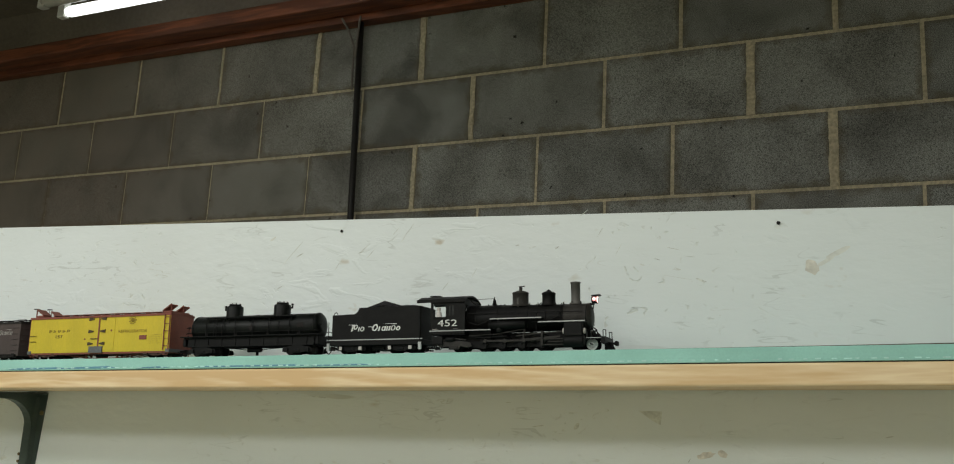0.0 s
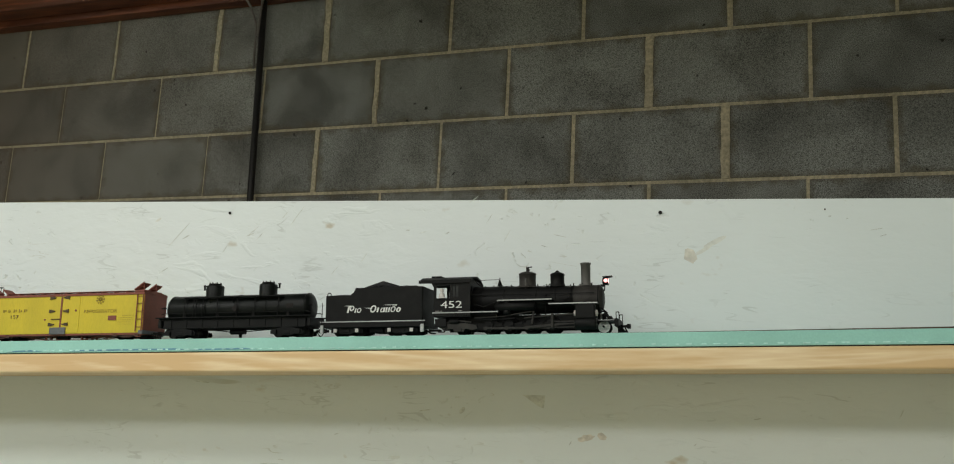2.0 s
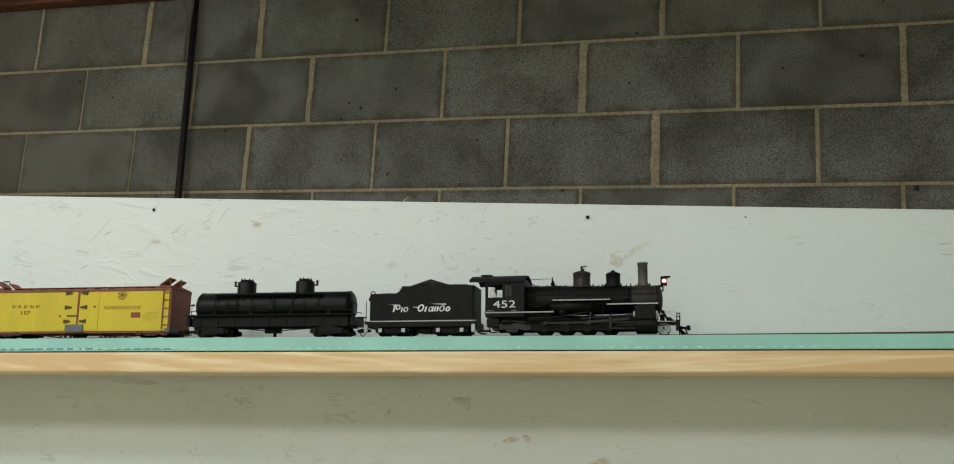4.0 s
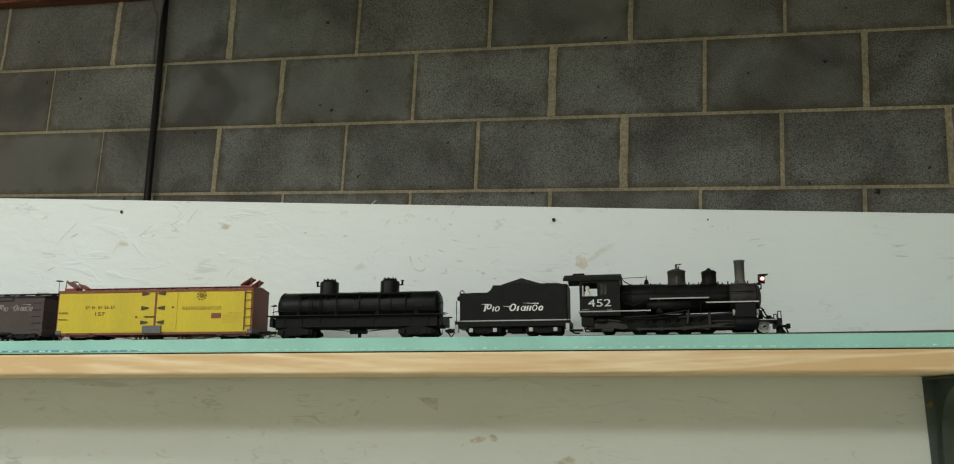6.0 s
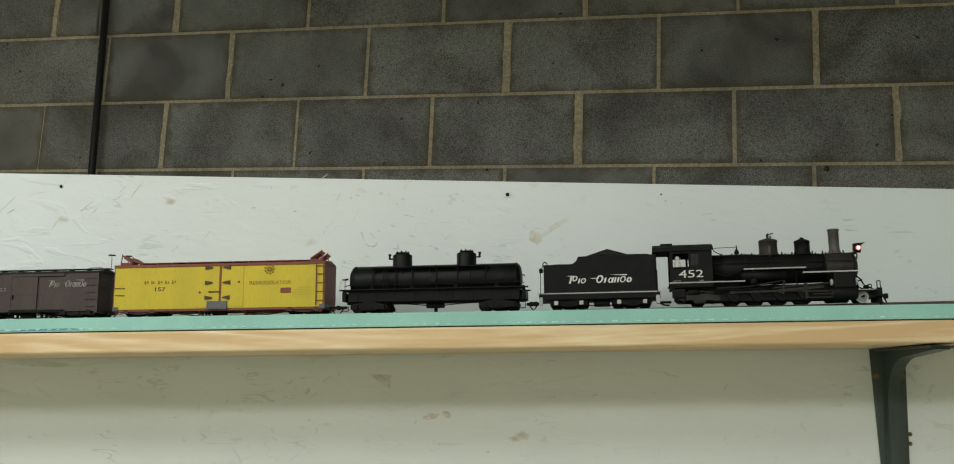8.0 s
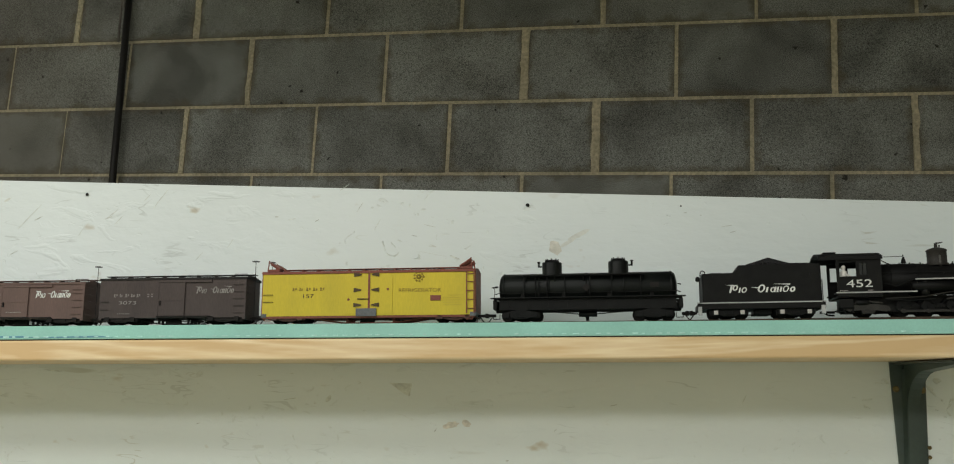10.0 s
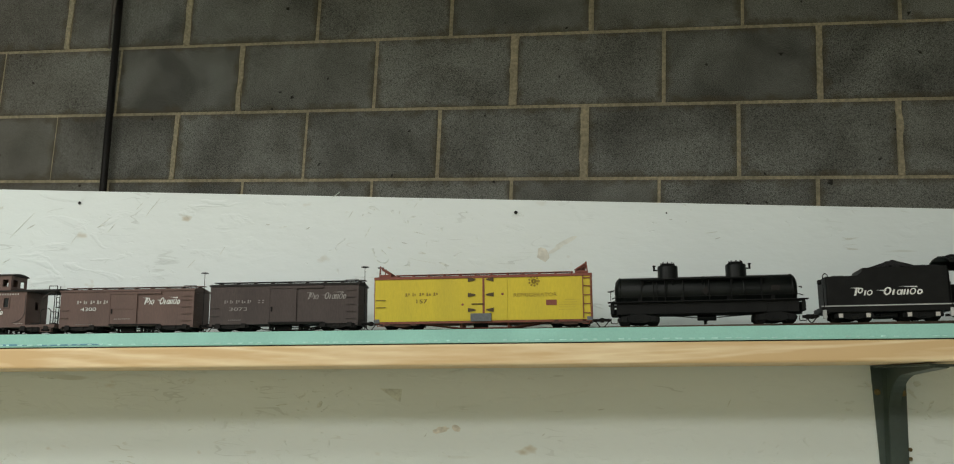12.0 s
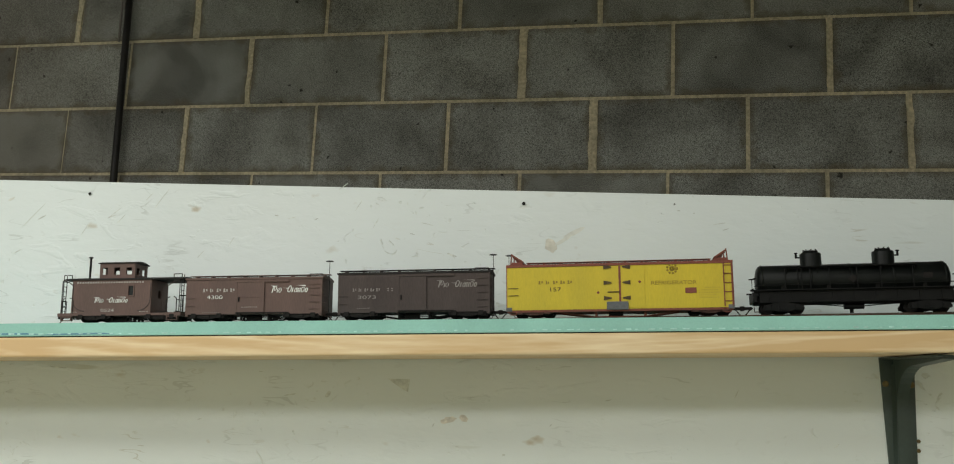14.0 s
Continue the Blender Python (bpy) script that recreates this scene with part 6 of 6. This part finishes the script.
# upright joints that sit off the even bond, and courses that climb slightly along the wall
JOINT_X = {
    (2, -8): -1.619, (2, -6): -1.215, (2, -4): -0.797, (2, -2): -0.392, (2, 0): 0.009, (2, 2): 0.416, (2, 4): 0.815,
    (1, -9): -1.831, (1, -7): -1.429, (1, -5): -1.028, (1, -3): -0.609, (1, -1): -0.205, (1, 1): 0.208, (1, 3): 0.611,
    (0, -8): -1.620, (0, -6): -1.217, (0, -4): -0.808, (0, -2): -0.412, (0, 0): -0.003, (0, 2): 0.403, (0, 4): 0.802,
    (-1, -5): -0.992, (-1, -3): -0.600, (-1, -1): -0.201, (-1, 1): 0.197, (-1, 3): 0.599,
}
COURSE_Z = {-1: 1.8453, 0: 2.0485, 1: 2.2552, 2: 2.4680, 3: 2.7162}
CLIMB = 0.0045


def course(row):
    return COURSE_Z.get(row, 1.8453 + (row + 1) * COURSE)


def joint_x(row, k):
    return JOINT_X.get((row, k), k * 0.2032 + random.Random(row * 100 + k).uniform(-0.003, 0.003))


def climb(bm):
    for v in bm.verts:
        v.co.z += CLIMB * (v.co.x + 1.0)
    return bm


def block(x0, x1, z0, z1, seed):
    """One block with worn arrises, its face up to a few millimetres out of true."""
    rnd = random.Random(seed)
    bm = B()
    box(bm, x0, x1, rnd.uniform(-0.0012, 0.0012), 0.02, z0, z1, 0.0016)
    return bm


low = B()
for row in range(-10, 3):
    z0, z1 = course(row) + JOINT / 2, course(row + 1) - JOINT / 2
    k0 = -26 if row % 2 == 0 else -25
    for k in range(k0, 15, 2):
        a, b = joint_x(row, k), joint_x(row, k + 2)
        ja = WIDE.get((row, k), random.Random(row * 77 + k).uniform(0.007, 0.0105))
        jb = WIDE.get((row, k + 2), random.Random(row * 77 + k + 2).uniform(0.007, 0.0105))
        if k < -7 and row < 2:
            ja, jb = ja * 0.5, jb * 0.5
        x0, x1 = max(a + ja / 2, -5.04), min(b - jb / 2, 3.04)
        if x1 - x0 < 0.03:
            continue
        if row >= -2:
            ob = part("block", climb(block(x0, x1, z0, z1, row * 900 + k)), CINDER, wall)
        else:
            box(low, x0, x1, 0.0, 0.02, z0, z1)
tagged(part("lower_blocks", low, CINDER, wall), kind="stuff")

# smeared mortar standing proud of some joints
rnd = random.Random(3)
bm = B()
for (row, k), wd in WIDE.items():
    z, high = course(row), course(row + 1) - course(row)
    pts_l, pts_r = [], []
    for i in range(9):
        zz = z + 0.004 + (high - 0.008) * i / 8
        c = joint_x(row, k) + rnd.uniform(-0.002, 0.002)
        pts_l.append((c - wd * rnd.uniform(0.38, 0.56), zz))
        pts_r.append((c + wd * rnd.uniform(0.38, 0.56), zz))
    prism(bm, pts_l + pts_r[::-1], -0.0022, 0.01)
tagged(part("mortar_smears", climb(bm), MORTAR, wall), kind="stuff")


def motions():
    """The train rolls along the shelf; wheels turn and rods swing with it."""
    ts = [r[0] for r in SPEED_ROWS]
    xs = [r[1] for r in SPEED_ROWS]
    for car, u in CARS:
        walk(car, [(t, SHELF @ Matrix.Translation((0, 0, RAIL)) @ on_track(float(np.interp(t, ts, xs)) + u)) for t in [i / 2 for i in range(29)]])
    times = [i / 10 for i in range(141)]
    dist = [float(np.interp(t, ts, xs)) - xs[0] for t in times]
    for ob, (x, y, z), r in WHEELS:
        walk(ob, [(t, Matrix.Translation((x, y, z)) @ Matrix.Rotation(d / r, 4, "Y")) for t, d in zip(times, dist)])
    for ob, crank, r in RODS:
        walk(ob, [(t, Matrix.Translation((crank * math.cos(-d / r + 0.6), 0, r + crank * math.sin(-d / r + 0.6)))) for t, d in zip(times, dist)])


motions()
